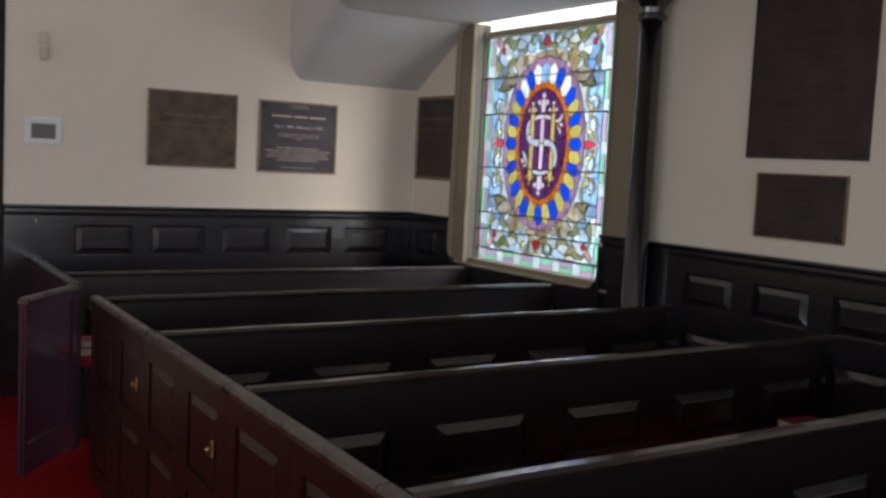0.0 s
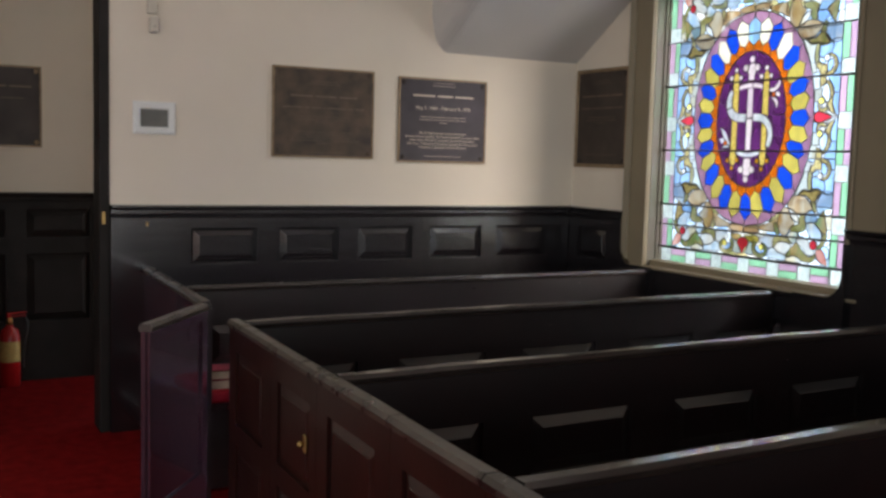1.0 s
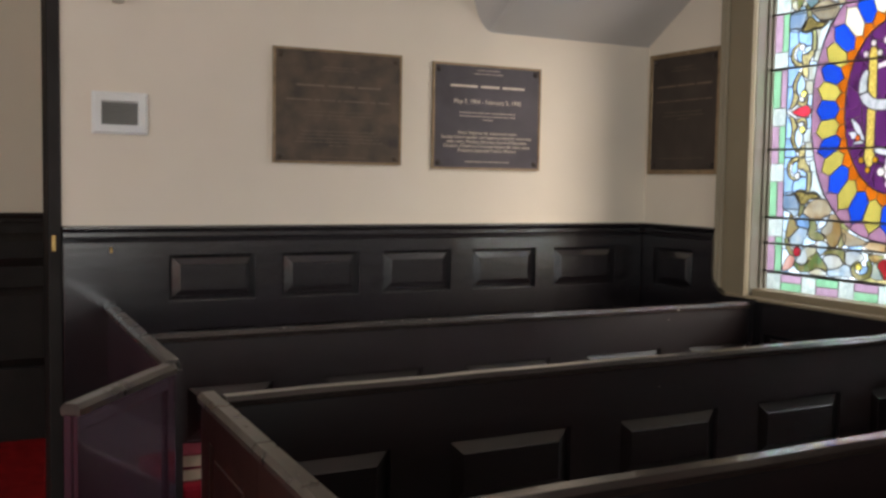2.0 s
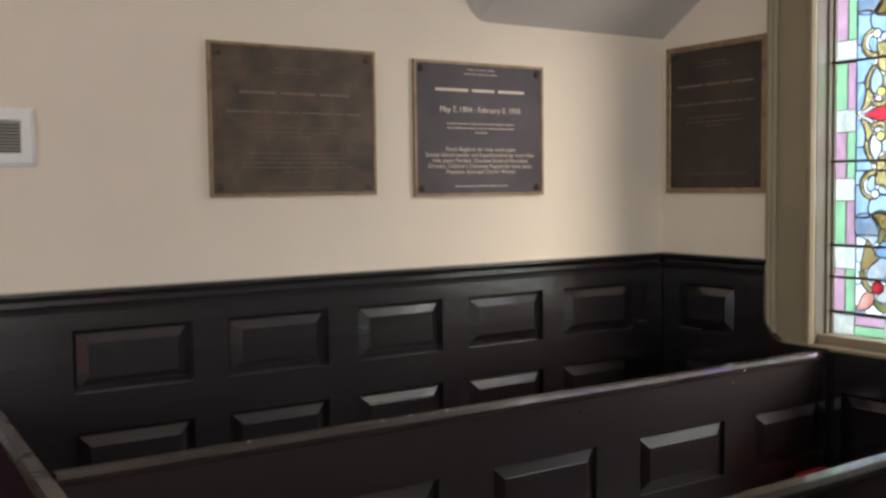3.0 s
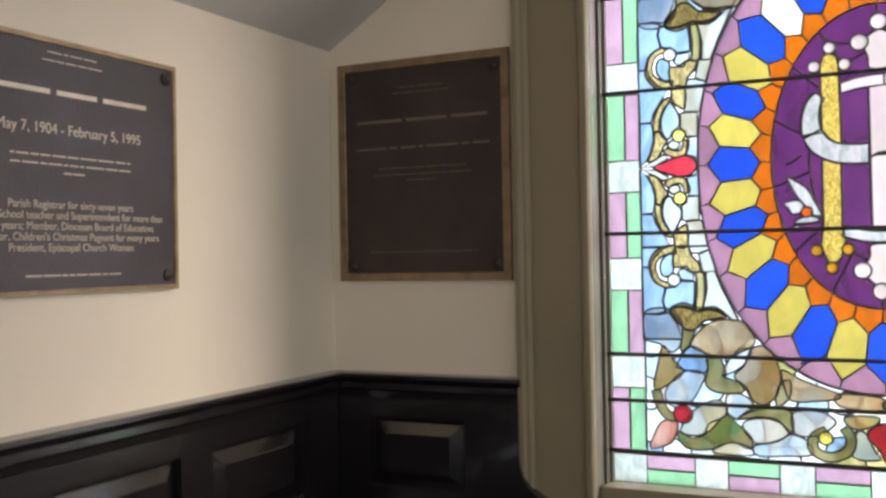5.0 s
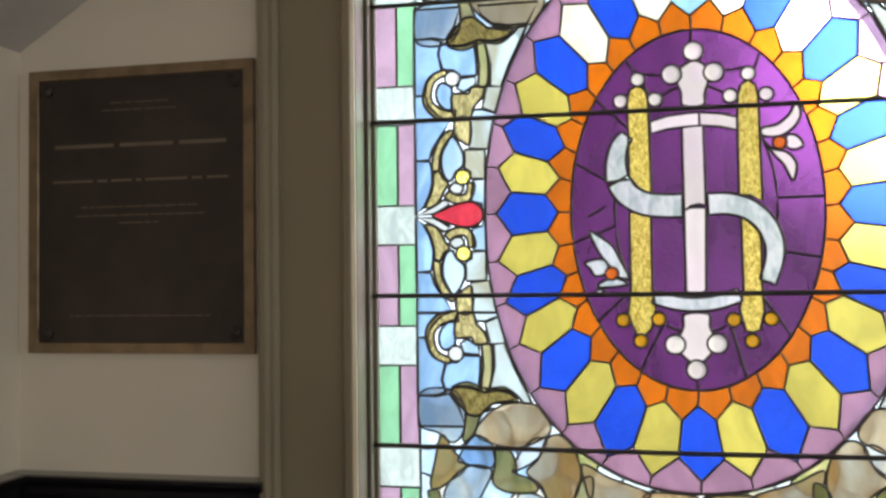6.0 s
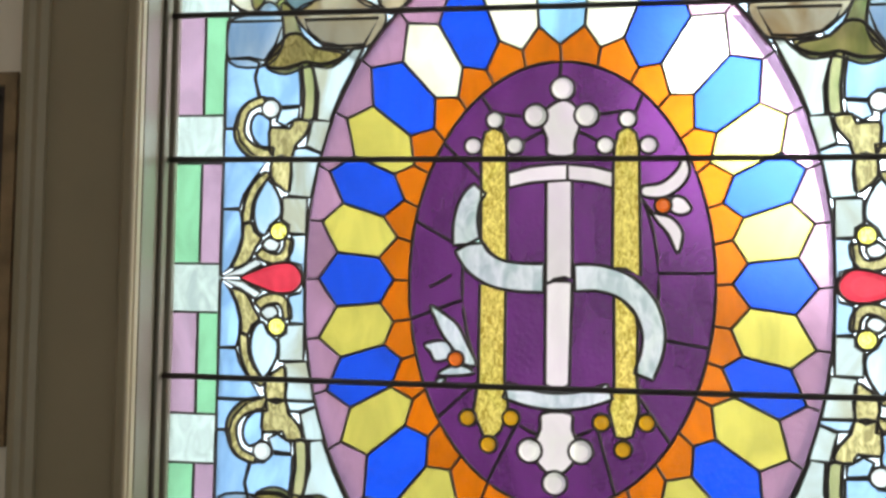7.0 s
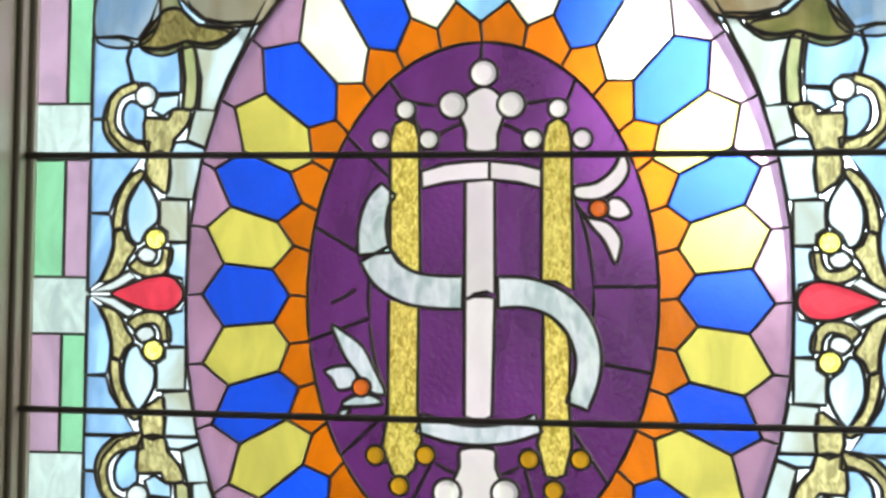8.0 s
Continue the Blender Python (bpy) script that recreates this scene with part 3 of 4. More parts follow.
# medallion rings: 32 petals, closer together at the sides than at the top
NP = 32
STEPS = [0, 10.2, 19.6, 29.3, 39.8, 51.3, 63.4, 76.4, 90]


def turn(s):
    """The angle at step s round the medallion, from its left end over the top."""
    q, f = divmod(s, 8)
    a = float(np.interp(f if q % 2 == 0 else 8 - f, range(9), STEPS))
    return math.pi - radians(90 * q + (a if q % 2 == 0 else 90 - a))


RINGS = {"field": (0.262, 0.391), "tip": (0.291, 0.424), "ray": (0.318, 0.456), "shoulder": (0.395, 0.540), "point": (0.428, 0.587), "rim": (0.453, 0.613)}
wob = random.Random(5)


def ring(name, t):
    """A place on one of the rings; the outer ones are a little squarer than ovals."""
    n = 2.03 if name in ("field", "tip", "ray") else 2.16
    k = (abs(math.cos(t)) ** n + abs(math.sin(t)) ** n) ** (-1 / n)
    a, b = RINGS[name]
    return oval(a * k, b * k, t)


def nudge(p, d=0.003):
    """Hand-cut glass: corners a little out of true."""
    return (p[0] + wob.uniform(-d, d), p[1] + wob.uniform(-d, d))


TIP = [nudge(ring("tip", turn(i))) for i in range(NP)]
RAY = [nudge(ring("ray", turn(i + 0.5))) for i in range(NP)]
SHO = [nudge(ring("shoulder", turn(i + 0.5))) for i in range(NP)]
POI = [nudge(ring("point", turn(i))) for i in range(NP)]
for i in range(NP):
    j, h = (i + 1) % NP, i - 1
    lift = math.sin(turn(i))
    colour = "blue" if i % 2 == 0 else ("cream" if lift > 0.72 else "yellow")
    if i == 8:
        colour = "cyan"
    pane("petal_pane", [TIP[i], RAY[h], SHO[h], POI[i], SHO[i], RAY[i]], colour, 0.004)
    arc_ = [ring("field", turn(i + k / 4)) for k in range(5)]
    pane("ray_pane", arc_ + [TIP[j], RAY[i], TIP[i]], "orange", 0.004)
    arc_ = [ring("rim", turn(i + k / 4)) for k in range(5)]
    pane("rim_pane", [POI[i]] + arc_ + [POI[j], SHO[i]], "mauve", 0.004)

# purple field: a middle piece behind the letters and pieces between it and the rays
pane("field_pane", [oval(0.168, 0.27, 2 * math.pi * k / 48) for k in range(48)], "purple", 0.004, lead=False)
CUTS = [3, 33, 58, 90, 122, 141, 164, 190, 218, 243, 270, 292, 316, 344, 363]
for a0, a1 in zip(CUTS, CUTS[1:]):
    ts = [radians(a0 + (a1 - a0) * k / 6) for k in range(7)]
    pane("field_pane", [oval(0.168, 0.27, t + 0.07 * math.sin(5 * t)) for t in ts] + [ring("field", t) for t in ts[::-1]], "purple", 0.004)
for line in (((-230, -10), (-212, -2), (-190, 12)), ((-120, 301), (-70, 294)), ((48, 294), (118, 303))):
    came(smooth_line(at(*line)), 0.004, closed=False)

# monogram
D = 0.008


def piece(colour, *shape, smooth=3, name="letter_pane", depth=D):
    """One cut piece of the monogram; smooth 0 keeps its corners."""
    pane(name, smooth_line(at(*shape), smooth, True) if smooth else at(*shape), colour, depth)


piece("letter", (-24, 178), (21, 178), (23, 8), (10, 10), (-9, 6), (-23, -1), smooth=0)
piece("letter", (-23, -4), (-9, 3), (13, 3), (23, -1), (20, -175), (10, -182), (-11, -182), (-22, -176), smooth=0)
piece("letter", (-91, 193), (-54, 204), (-15, 208), (12, 208), (12, 180), (-19, 178), (-54, 175), (-89, 167), smooth=0)
piece("letter", (14, 208), (58, 204), (91, 195), (90, 167), (58, 175), (14, 180), smooth=0)
pane("letter_pane", ribbon(at((-141, 165), (-158, 143), (-166, 105), (-163, 66)), 0.028, 0.050), "frost", D)
pane("letter_pane", ribbon(at((-162, 66), (-143, 36), (-110, 16), (-70, 9), (-26, 8)), 0.050), "frost", D)
pane("letter_pane", ribbon(at((27, 9), (70, 9), (113, -5), (146, -36), (162, -78), (160, -118), (146, -159)), 0.047, 0.034), "frost", D)
pane("letter_pane", ribbon(at((-91, -189), (-45, -202), (-2, -206), (45, -201), (90, -186)), 0.029), "frost", D)
piece("gold", (-140, 241), (-134, 265), (-118, 274), (-101, 265), (-95, 241), (-91, 37), (-118, 49), (-138, 75), smooth=0, name="gold_pane", depth=D - 0.001)
piece("gold", (-139, -5), (-93, -13), (-93, -167), (-91, -182), (-86, -215), (-97, -259), (-114, -275), (-127, -273), (-147, -227), (-139, -179), smooth=0, name="gold_pane", depth=D - 0.001)
piece("gold", (92, 205), (94, 240), (100, 264), (116, 274), (130, 264), (136, 239), (140, 14), (115, 26), (92, 29), smooth=0, name="gold_pane", depth=D - 0.001)
piece("gold", (95, -22), (115, -34), (132, -53), (136, -76), (135, -160), (139, -219), (129, -261), (116, -266), (100, -263), (88, -216), (97, -174), smooth=0, name="gold_pane", depth=D - 0.001)
for s in (-1, 1):
    for bx_, by_ in ((0, 287), (-38, 241), (36, 241)):
        pane("jewel", disc(*at((s * 116 + bx_, by_))[0], 0.0148), "letter", D + 0.001, dome=0.006)
    for bx_, by_ in ((-40, -239), (36, -237), (-3, -284)):
        pane("jewel", disc(*at((s * 116 + bx_, by_))[0], 0.0145), "amber", D + 0.001, dome=0.006)
piece("letter", (3, 322), (27, 309), (34, 279), (25, 249), (22, 224), (-21, 225), (-24, 253), (-33, 279), (-25, 306))
piece("letter", (-26, -227), (23, -226), (26, -253), (38, -287), (24, -316), (-3, -335), (-30, -317), (-43, -289), (-29, -254))
for x, y in ((3, 342), (-44, 294), (45, 294), (-47, -292), (41, -290), (-3, -346)):
    pane("jewel", disc(*at((x, y))[0], 0.0205, 18), "letter", D + 0.001, dome=0.007)
# two small flowers beside the letters
piece("letter", (142, 169), (173, 175), (198, 196), (209, 218), (217, 215), (221, 192), (206, 167), (177, 150), (143, 152), name="flower_pane")
piece("letter", (192, 150), (211, 150), (225, 130), (209, 120), (190, 127), name="flower_pane")
piece("letter", (143, 145), (160, 124), (190, 116), (209, 94), (209, 73), (201, 54), (186, 86), (165, 111), name="flower_pane")
piece("frost", (-227, -43), (-204, -56), (-177, -77), (-159, -111), (-143, -145), (-163, -146), (-181, -124), (-204, -95), (-217, -69), name="flower_pane")
piece("frost", (-237, -114), (-217, -106), (-195, -107), (-186, -124), (-194, -138), (-216, -142), (-225, -127), name="flower_pane")
piece("frost", (-211, -166), (-194, -152), (-168, -148), (-146, -160), (-172, -166), name="flower_pane")
piece("frost", (-213, -174), (-196, -171), (-211, -188), name="flower_pane")
pane("jewel", disc(*at((177, 136))[0], 0.0138), "ember", D + 0.002, dome=0.006)
pane("jewel", disc(*at((-179, -137))[0], 0.0138), "ember", D + 0.002, dome=0.006)


# scrolls up the sides, the same above and below the red drops and on both sides
def scroll(colour, *shape, smooth=0, name="scroll_pane", depth=0.004, sides=(1, -1)):
    for s in sides:
        q0 = at(*[(x, s * y) for x, y in shape])
        for q in both(smooth_line(q0, smooth, True) if smooth else q0):
            pane(name, q, colour, depth, width=0.0068)


def curling(w0, w1, *line):
    for s in (1, -1):
        for q in both(ribbon(at(*[(x, s * y) for x, y in line]), w0, w1)):
            pane("scroll_pane", q, "olive", 0.0055, width=0.0062)


scroll("sky", (-622, 126), (-588, 126), (-582, 104), (-581, 77), (-590, 45), (-603, 20), (-622, 3))
scroll("sky", (-622, 220), (-536, 220), (-563, 180), (-581, 153), (-588, 129), (-622, 129))
scroll("sky", (-622, 276), (-595, 276), (-590, 255), (-567, 230), (-545, 222), (-622, 222))
scroll("sky", (-622, 407), (-578, 408), (-558, 400), (-565, 374), (-557, 336), (-576, 326), (-591, 308), (-596, 279), (-622, 279))
scroll("sky", (-622, 478), (-512, 478), (-527, 433), (-548, 404), (-578, 410), (-622, 409))
scroll("sky", (-556, 400), (-533, 387), (-498, 387), (-481, 392), (-476, 355), (-476, 319), (-513, 317), (-529, 333), (-554, 335), (-565, 370))
scroll("pale", (-522, 290), (-513, 313), (-478, 316), (-479, 296), (-494, 288), (-505, 281))
scroll("pale", (-534, 182), (-516, 158), (-508, 135), (-510, 113), (-527, 99), (-535, 82), (-544, 80), (-554, 90), (-560, 113), (-559, 140), (-548, 164), smooth=2)
scroll("sky", (-533, 292), (-557, 306), (-570, 291), (-569, 266), (-555, 247), (-535, 236), (-535, 265), smooth=2)
scroll("white", (-619, 2), (-577, 5), (-541, 26), (-555, 37), (-582, 21))
scroll("white", (-530, 76), (-509, 66), (-516, 50), (-535, 51), (-543, 62), smooth=2)
scroll("stone", (-505, 150), (-459, 148), (-459, 83), (-491, 83), (-493, 98), (-507, 108), (-506, 126))
scroll("stone", (-490, 220), (-438, 220), (-452, 149), (-496, 152), (-492, 182))
scroll("pale", (-487, 80), (-459, 80), (-460, 4), (-468, 25), (-490, 31), (-491, 50))
scroll("stone", (-454, 391), (-406, 396), (-388, 412), (-379, 423), (-358, 427), (-378, 385), (-400, 341), (-420, 289), (-445, 293), (-443, 341))
scroll("stone", (-452, 292), (-417, 289), (-433, 232), (-464, 243), (-460, 262))
scroll("pale", (-483, 240), (-464, 241), (-434, 230), (-437, 221), (-491, 221))
scroll("pale", (-472, 478), (-332, 478), (-358, 430), (-402, 428), (-439, 435), (-462, 454), sides=(1,))
scroll("olive", (-598, 19), (-588, 45), (-580, 72), (-578, 101), (-564, 101), (-558, 86), (-544, 74), (-555, 56), (-570, 28), smooth=2, depth=0.005)
scroll("olive", (-582, 104), (-578, 140), (-563, 176), (-540, 196), (-532, 187), (-552, 162), (-563, 135), (-566, 104), smooth=2, depth=0.005)
scroll("olive", (-526, 220), (-492, 220), (-493, 162), (-510, 167), (-529, 187), smooth=2, depth=0.005)
scroll("olive", (-531, 279), (-495, 277), (-488, 292), (-459, 289), (-465, 265), (-485, 243), (-491, 222), (-527, 222), (-534, 256), smooth=2, depth=0.005)
scroll("moss", (-475, 396), (-456, 393), (-448, 350), (-450, 296), (-468, 292), (-472, 298), (-469, 341), smooth=2, depth=0.005)
scroll("olive", (-545, 398), (-513, 441), (-499, 452), (-476, 450), (-452, 427), (-424, 422), (-391, 419), (-406, 403), (-438, 395), (-466, 400), (-481, 396), (-507, 389), (-530, 390), smooth=2, depth=0.0055)
curling(0.026, 0.014, (-526, 228), (-564, 234), (-588, 257), (-591, 284), (-578, 315), (-545, 330))
curling(0.020, 0.016, (-548, 51), (-532, 39), (-508, 37), (-494, 52), (-491, 73))
for s in (1, -1):
    for x, y, r, colour in ((-531, 313, 0.0172, "snow"), (-510, 87, 0.0165, "gold")):
        for q in both(disc(*at((x, s * y))[0], r)):
            pane("jewel", q, colour, 0.007, dome=0.006)
drop = smooth_line(at((-582, 1), (-550, 16), (-517, 28), (-485, 29), (-466, 11), (-466, -9), (-484, -25), (-516, -26), (-549, -15)), 3, True)
for q in both(drop):
    pane("drop_jewel", q, "red", 0.007, dome=0.004)
# corner sprays: curved pieces, mirrored into the four corners
SPRAY = [0]


def spray(colour, *shape, mirror=True, name="leaf_pane", per=4):
    """A curved piece of the spray, repeated above and on the other side."""
    for fl in (0, 1):
        q0 = smooth_line([(a, 2 * CV - b if fl else b) for a, b in shape], per, True)
        for q in both(q0)[:2 if mirror else 1]:
            if max(b for a, b in q) < FV1:
                SPRAY[0] += 1
                pane(name, q, colour, 0.0035 + 0.0003 * (SPRAY[0] % 9), width=0.0052)


def curl(w0, w1, *line):
    """A curling olive band of the spray."""
    for fl in (0, 1):
        for q in both(ribbon([(a, 2 * CV - b if fl else b) for a, b in line], w0, w1)):
            if max(b for a, b in q) < FV1:
                pane("scroll_pane", q, "moss", 0.0066, width=0.0052)


spray("tan", (0.223, 0.397), (0.265, 0.449), (0.317, 0.465), (0.367, 0.456), (0.392, 0.410), (0.372, 0.386), (0.321, 0.365), (0.261, 0.373))
spray("tan", (0.382, 0.386), (0.414, 0.394), (0.445, 0.357), (0.455, 0.308), (0.441, 0.259), (0.411, 0.238), (0.383, 0.250), (0.368, 0.283), (0.336, 0.311), (0.362, 0.340))
spray("snow", (0.306, 0.315), (0.325, 0.357), (0.356, 0.386), (0.382, 0.382), (0.367, 0.349), (0.336, 0.324))
spray("moss", (0.169, 0.493), (0.206, 0.510), (0.249, 0.496), (0.293, 0.499), (0.313, 0.474), (0.265, 0.462), (0.238, 0.437), (0.218, 0.390), (0.196, 0.378), (0.202, 0.424), (0.199, 0.459))
spray("moss", (0.265, 0.365), (0.299, 0.361), (0.315, 0.323), (0.306, 0.311), (0.348, 0.295), (0.359, 0.270), (0.300, 0.265), (0.262, 0.285), (0.268, 0.331))
spray("leafgreen", (0.120, 0.279), (0.131, 0.330), (0.147, 0.391), (0.173, 0.356), (0.202, 0.318), (0.161, 0.284), (0.133, 0.266))
spray("pale", (0.150, 0.253), (0.174, 0.297), (0.215, 0.323), (0.259, 0.314), (0.244, 0.272), (0.221, 0.238), (0.176, 0.220))
spray("salmon", (0.108, 0.102), (0.118, 0.141), (0.143, 0.180), (0.183, 0.178), (0.176, 0.135), (0.153, 0.113))
spray("white", (0.191, 0.157), (0.228, 0.213), (0.282, 0.244), (0.315, 0.232), (0.310, 0.203), (0.270, 0.180), (0.252, 0.150), (0.217, 0.145))
spray("pale", (0.318, 0.261), (0.359, 0.262), (0.383, 0.238), (0.356, 0.208), (0.343, 0.195), (0.316, 0.215))
spray("leafgreen", (0.186, 0.156), (0.225, 0.137), (0.269, 0.160), (0.314, 0.207), (0.343, 0.183), (0.379, 0.147), (0.373, 0.118), (0.328, 0.133), (0.276, 0.110), (0.215, 0.107), (0.189, 0.127))
spray("white", (0.355, 0.183), (0.398, 0.201), (0.446, 0.195), (0.473, 0.167), (0.436, 0.141), (0.386, 0.135))
spray("moss", (0.343, 0.195), (0.382, 0.221), (0.432, 0.231), (0.476, 0.224), (0.485, 0.188), (0.473, 0.167), (0.446, 0.199), (0.398, 0.205))
spray("white", (0.484, 0.220), (0.528, 0.229), (0.566, 0.222), (0.588, 0.199), (0.548, 0.166), (0.501, 0.160), (0.482, 0.180))
spray("pale", (0.386, 0.127), (0.444, 0.142), (0.477, 0.163), (0.516, 0.149), (0.530, 0.113), (0.458, 0.104), (0.393, 0.101))
spray("snow", (0.276, 0.104), (0.311, 0.128), (0.353, 0.130), (0.381, 0.114), (0.377, 0.100), (0.326, 0.098))
spray("sky", (0.562, 0.127), (0.579, 0.159), (0.614, 0.161), (0.605, 0.137), (0.577, 0.122))
spray("leafgreen", (0.608, 0.215), (0.650, 0.221), (0.691, 0.218), (0.679, 0.198), (0.641, 0.185), (0.615, 0.196), mirror=False)
spray("tan", (0.460, 0.333), (0.515, 0.305), (0.592, 0.278), (0.595, 0.263), (0.544, 0.254), (0.481, 0.252), (0.463, 0.292))
spray("tan", (0.596, 0.274), (0.697, 0.269), (0.696, 0.237), (0.598, 0.243))
spray("moss", (0.441, 0.259), (0.455, 0.296), (0.479, 0.305), (0.477, 0.260), (0.448, 0.235))
spray("pale", (0.101, 0.486), (0.169, 0.493), (0.199, 0.459), (0.197, 0.399), (0.173, 0.373), (0.138, 0.395), (0.098, 0.412))
spray("sky", (0.223, 0.390), (0.265, 0.365), (0.259, 0.319), (0.198, 0.327), (0.185, 0.339))
spray("pale", (0.637, 0.177), (0.659, 0.174), (0.676, 0.136), (0.689, 0.111), (0.627, 0.114))
curl(0.026, 0.024, (0.126, 0.266), (0.136, 0.232), (0.153, 0.202), (0.179, 0.190))
curl(0.026, 0.024, (0.564, 0.178), (0.534, 0.157), (0.535, 0.126), (0.569, 0.110), (0.612, 0.125), (0.623, 0.161), (0.607, 0.188))
spray("yellow", (0.705, 0.222), (0.75, 0.214), (0.81, 0.222), (0.82, 0.18), (0.77, 0.178), (0.735, 0.194), mirror=False)
spray("tan", (0.706, 0.263), (0.80, 0.263), (0.82, 0.236), (0.76, 0.228), (0.706, 0.237), mirror=False)
for fl in (0, 1):
    def y_(v):
        return (2 * CV - v) if fl else v
    for u, v, r, colour in ((0.200, 0.203, 0.025, "red"), (0.563, 0.159, 0.017, "gold")):
        for q in both(disc(u, y_(v), r)):
            if max(b for a, b in q) < FV1:
                pane("jewel", q, colour, 0.008, dome=0.006)
    pane("drop_jewel", smooth_line([(CU - 0.042, y_(0.165)), (CU - 0.034, y_(0.192)), (CU, y_(0.205)), (CU + 0.034, y_(0.192)), (CU + 0.042, y_(0.165)), (CU + 0.016, y_(0.138)), (CU, y_(0.106)), (CU - 0.016, y_(0.138))], 4, True), "red", 0.008, dome=0.004)
ob = part("lead_came", CAMES, LEAD, window)
ob.visible_shadow = False
tagged(ob, kind="stuff")
# clear panes of the sash above
for k in range(6):
    u = 0.006 + 0.2335 * k
    pane("upper_pane", [(u, 1.728), (u + 0.231, 1.728), (u + 0.231, 2.2), (u, 2.2)], "snow", lead=False)
# saddle bars, slightly sagging
for v in (1.375, 1.105, 0.706, 0.366, 0.236, 0.094):
    bm = bmesh.new()
    pts = [(-0.004 + (GW + 0.008) * k / 12, v - 0.002 * math.sin(math.pi * k / 12)) for k in range(13)]
    rings = [[bm.verts.new(on_glass(u, w_ + 0.0055 * math.sin(a), 0.020 + 0.0045 * math.cos(a))) for a in [2 * math.pi * j / 8 for j in range(8)]] for u, w_ in pts]
    for r0, r1 in zip(rings, rings[1:]):
        for j in range(8):
            bm.faces.new((r0[j], r0[(j + 1) % 8], r1[(j + 1) % 8], r1[j]))
    bm.faces.new(rings[0]), bm.faces.new(rings[-1])
    part("saddle_bar", bm, LEAD, window, "thin black iron saddle bar", smooth=True)


# ---- box pews ----
AX, RZ, SLANT = -3.065, 0.955, 0.03                       # aisle face, rail top, board thickness
RAILS = [(-0.90, 0.0), (-1.94, 0.02), (-2.99, 0.02), (-4.06, 0.022), (-5.17, 0.022), (-6.24, 0.022)]   # y at the wall, and skew


def aisle(y):
    """The slightly slanting line of the pew fronts."""
    return AX + SLANT * (y + 2.05)


def sheared(bm, sx=0.0, sy=0.0, y0=-2.05):
    for v in bm.verts:
        v.co.x, v.co.y = v.co.x + sx * (v.co.y - y0), v.co.y + sy * v.co.x
    return bm


CAPR = [(-0.026, -0.030), (-0.028, -0.014), (-0.018, -0.001), (0.018, -0.001), (0.028, -0.014), (0.026, -0.030), (0.020, -0.034), (-0.020, -0.034)]


def rail(p0, p1, side, parent, mat=None):
    """The rounded capping rail on top of a partition, gently worn along its length."""
    bm = bmesh.new()
    p0, p1, side = Vector(p0), Vector(p1), Vector(side)
    n = max(2, int((p1 - p0).length / 0.12))
    rings = []
    for k in range(n + 1):
        p = p0.lerp(p1, k / n)
        w = noise.noise(p * 3.1) * 0.003
        rings.append([bm.verts.new(p + side * o * (1 + w * 8) + Vector((0, 0, h + w * (h > -0.02)))) for o, h in CAPR])
    for r0, r1 in zip(rings, rings[1:]):
        for i in range(len(CAPR)):
            bm.faces.new((r0[i], r0[(i + 1) % 8], r1[(i + 1) % 8], r1[i]))
    bm.faces.new(rings[0]), bm.faces.new(rings[-1])
    return part("rail", bm, mat or RAILWOOD, parent, "worn rounded capping rail")


def pew(y, skew, cushions):
    """A pew: panelled back with capping rail, seat and cushion facing south."""
    ob = empty("box_pew", "dark varnished wooden box pew back with raised panels", "pew", "box pews in rows")
    x0, x1 = aisle(y + skew * AX) + 0.05, -0.036
    P = on_north(y - 0.006)

    def sk(bm):
        return sheared(bm, 0.0, skew)
    hs = [(a, b, 0.545, 0.752) for a, b in ((-2.86, -2.525), (-2.325, -1.885), (-1.68, -1.25), (-1.05, -0.62), (-0.445, -0.06))]
    fr = part("back_frame", sk(framed(P, x0, x1, 0.0, RZ - 0.03, hs, 0.018, 0.002)), PEWWOOD, ob)
    for h in hs:
        part("panel", sk(raised_panel(P, *h, 0.002, 0.020, 0.036)), PEWWOOD, fr)
    part("back_board", sk(box(x0, x1, y - 0.006, y + 0.018, 0.0, RZ - 0.03)), PEWWOOD, ob)
    rail((x0, y - 0.008 + skew * x0, RZ), (x1, y - 0.008 + skew * x1, RZ), (0, 1, 0), ob, ROWRAIL)
    part("seat", sk(box(x0 + 0.02, x1, y - 0.42, y - 0.03, 0.41, 0.445, 0.008)), PEWWOOD, ob)
    part("seat_front", sk(box(x0 + 0.02, x1, y - 0.40, y - 0.375, 0.03, 0.408)), PEWWOOD, ob)
    for c0, c1 in cushions:
        bm = sk(box(c0, c1, y - 0.43, y - 0.05, 0.447, 0.505, 0.018, 2))
        tagged(part("seat_cushion", bm, CUSHION), "red cloth seat cushion on a pew seat", "cushion", "seat cushions")
    return ob


SEATS = [[(-2.98, -2.45), (-0.26, -0.08)], [], [], [(-1.55, -0.1)], [], []]
for (y, skew), cushions in zip(RAILS, SEATS):
    pew(y, skew, cushions)
tagged(part("pew_floor", sheared(box(AX + 0.04, -0.04, -7.4, -0.04, 0.0, 0.02), 0.0), CARPET), "deep red carpet inside the pews", "floor", kind="structure")
# seat along the memorial wall
ob = empty("wall_bench", "dark varnished wooden bench along the wainscot", "bench")
part("seat", box(AX + 0.08, -0.045, -0.42, -0.036, 0.41, 0.445, 0.008), PEWWOOD, ob)
part("seat_front", box(AX + 0.08, -0.045, -0.40, -0.375, 0.03, 0.408), PEWWOOD, ob)


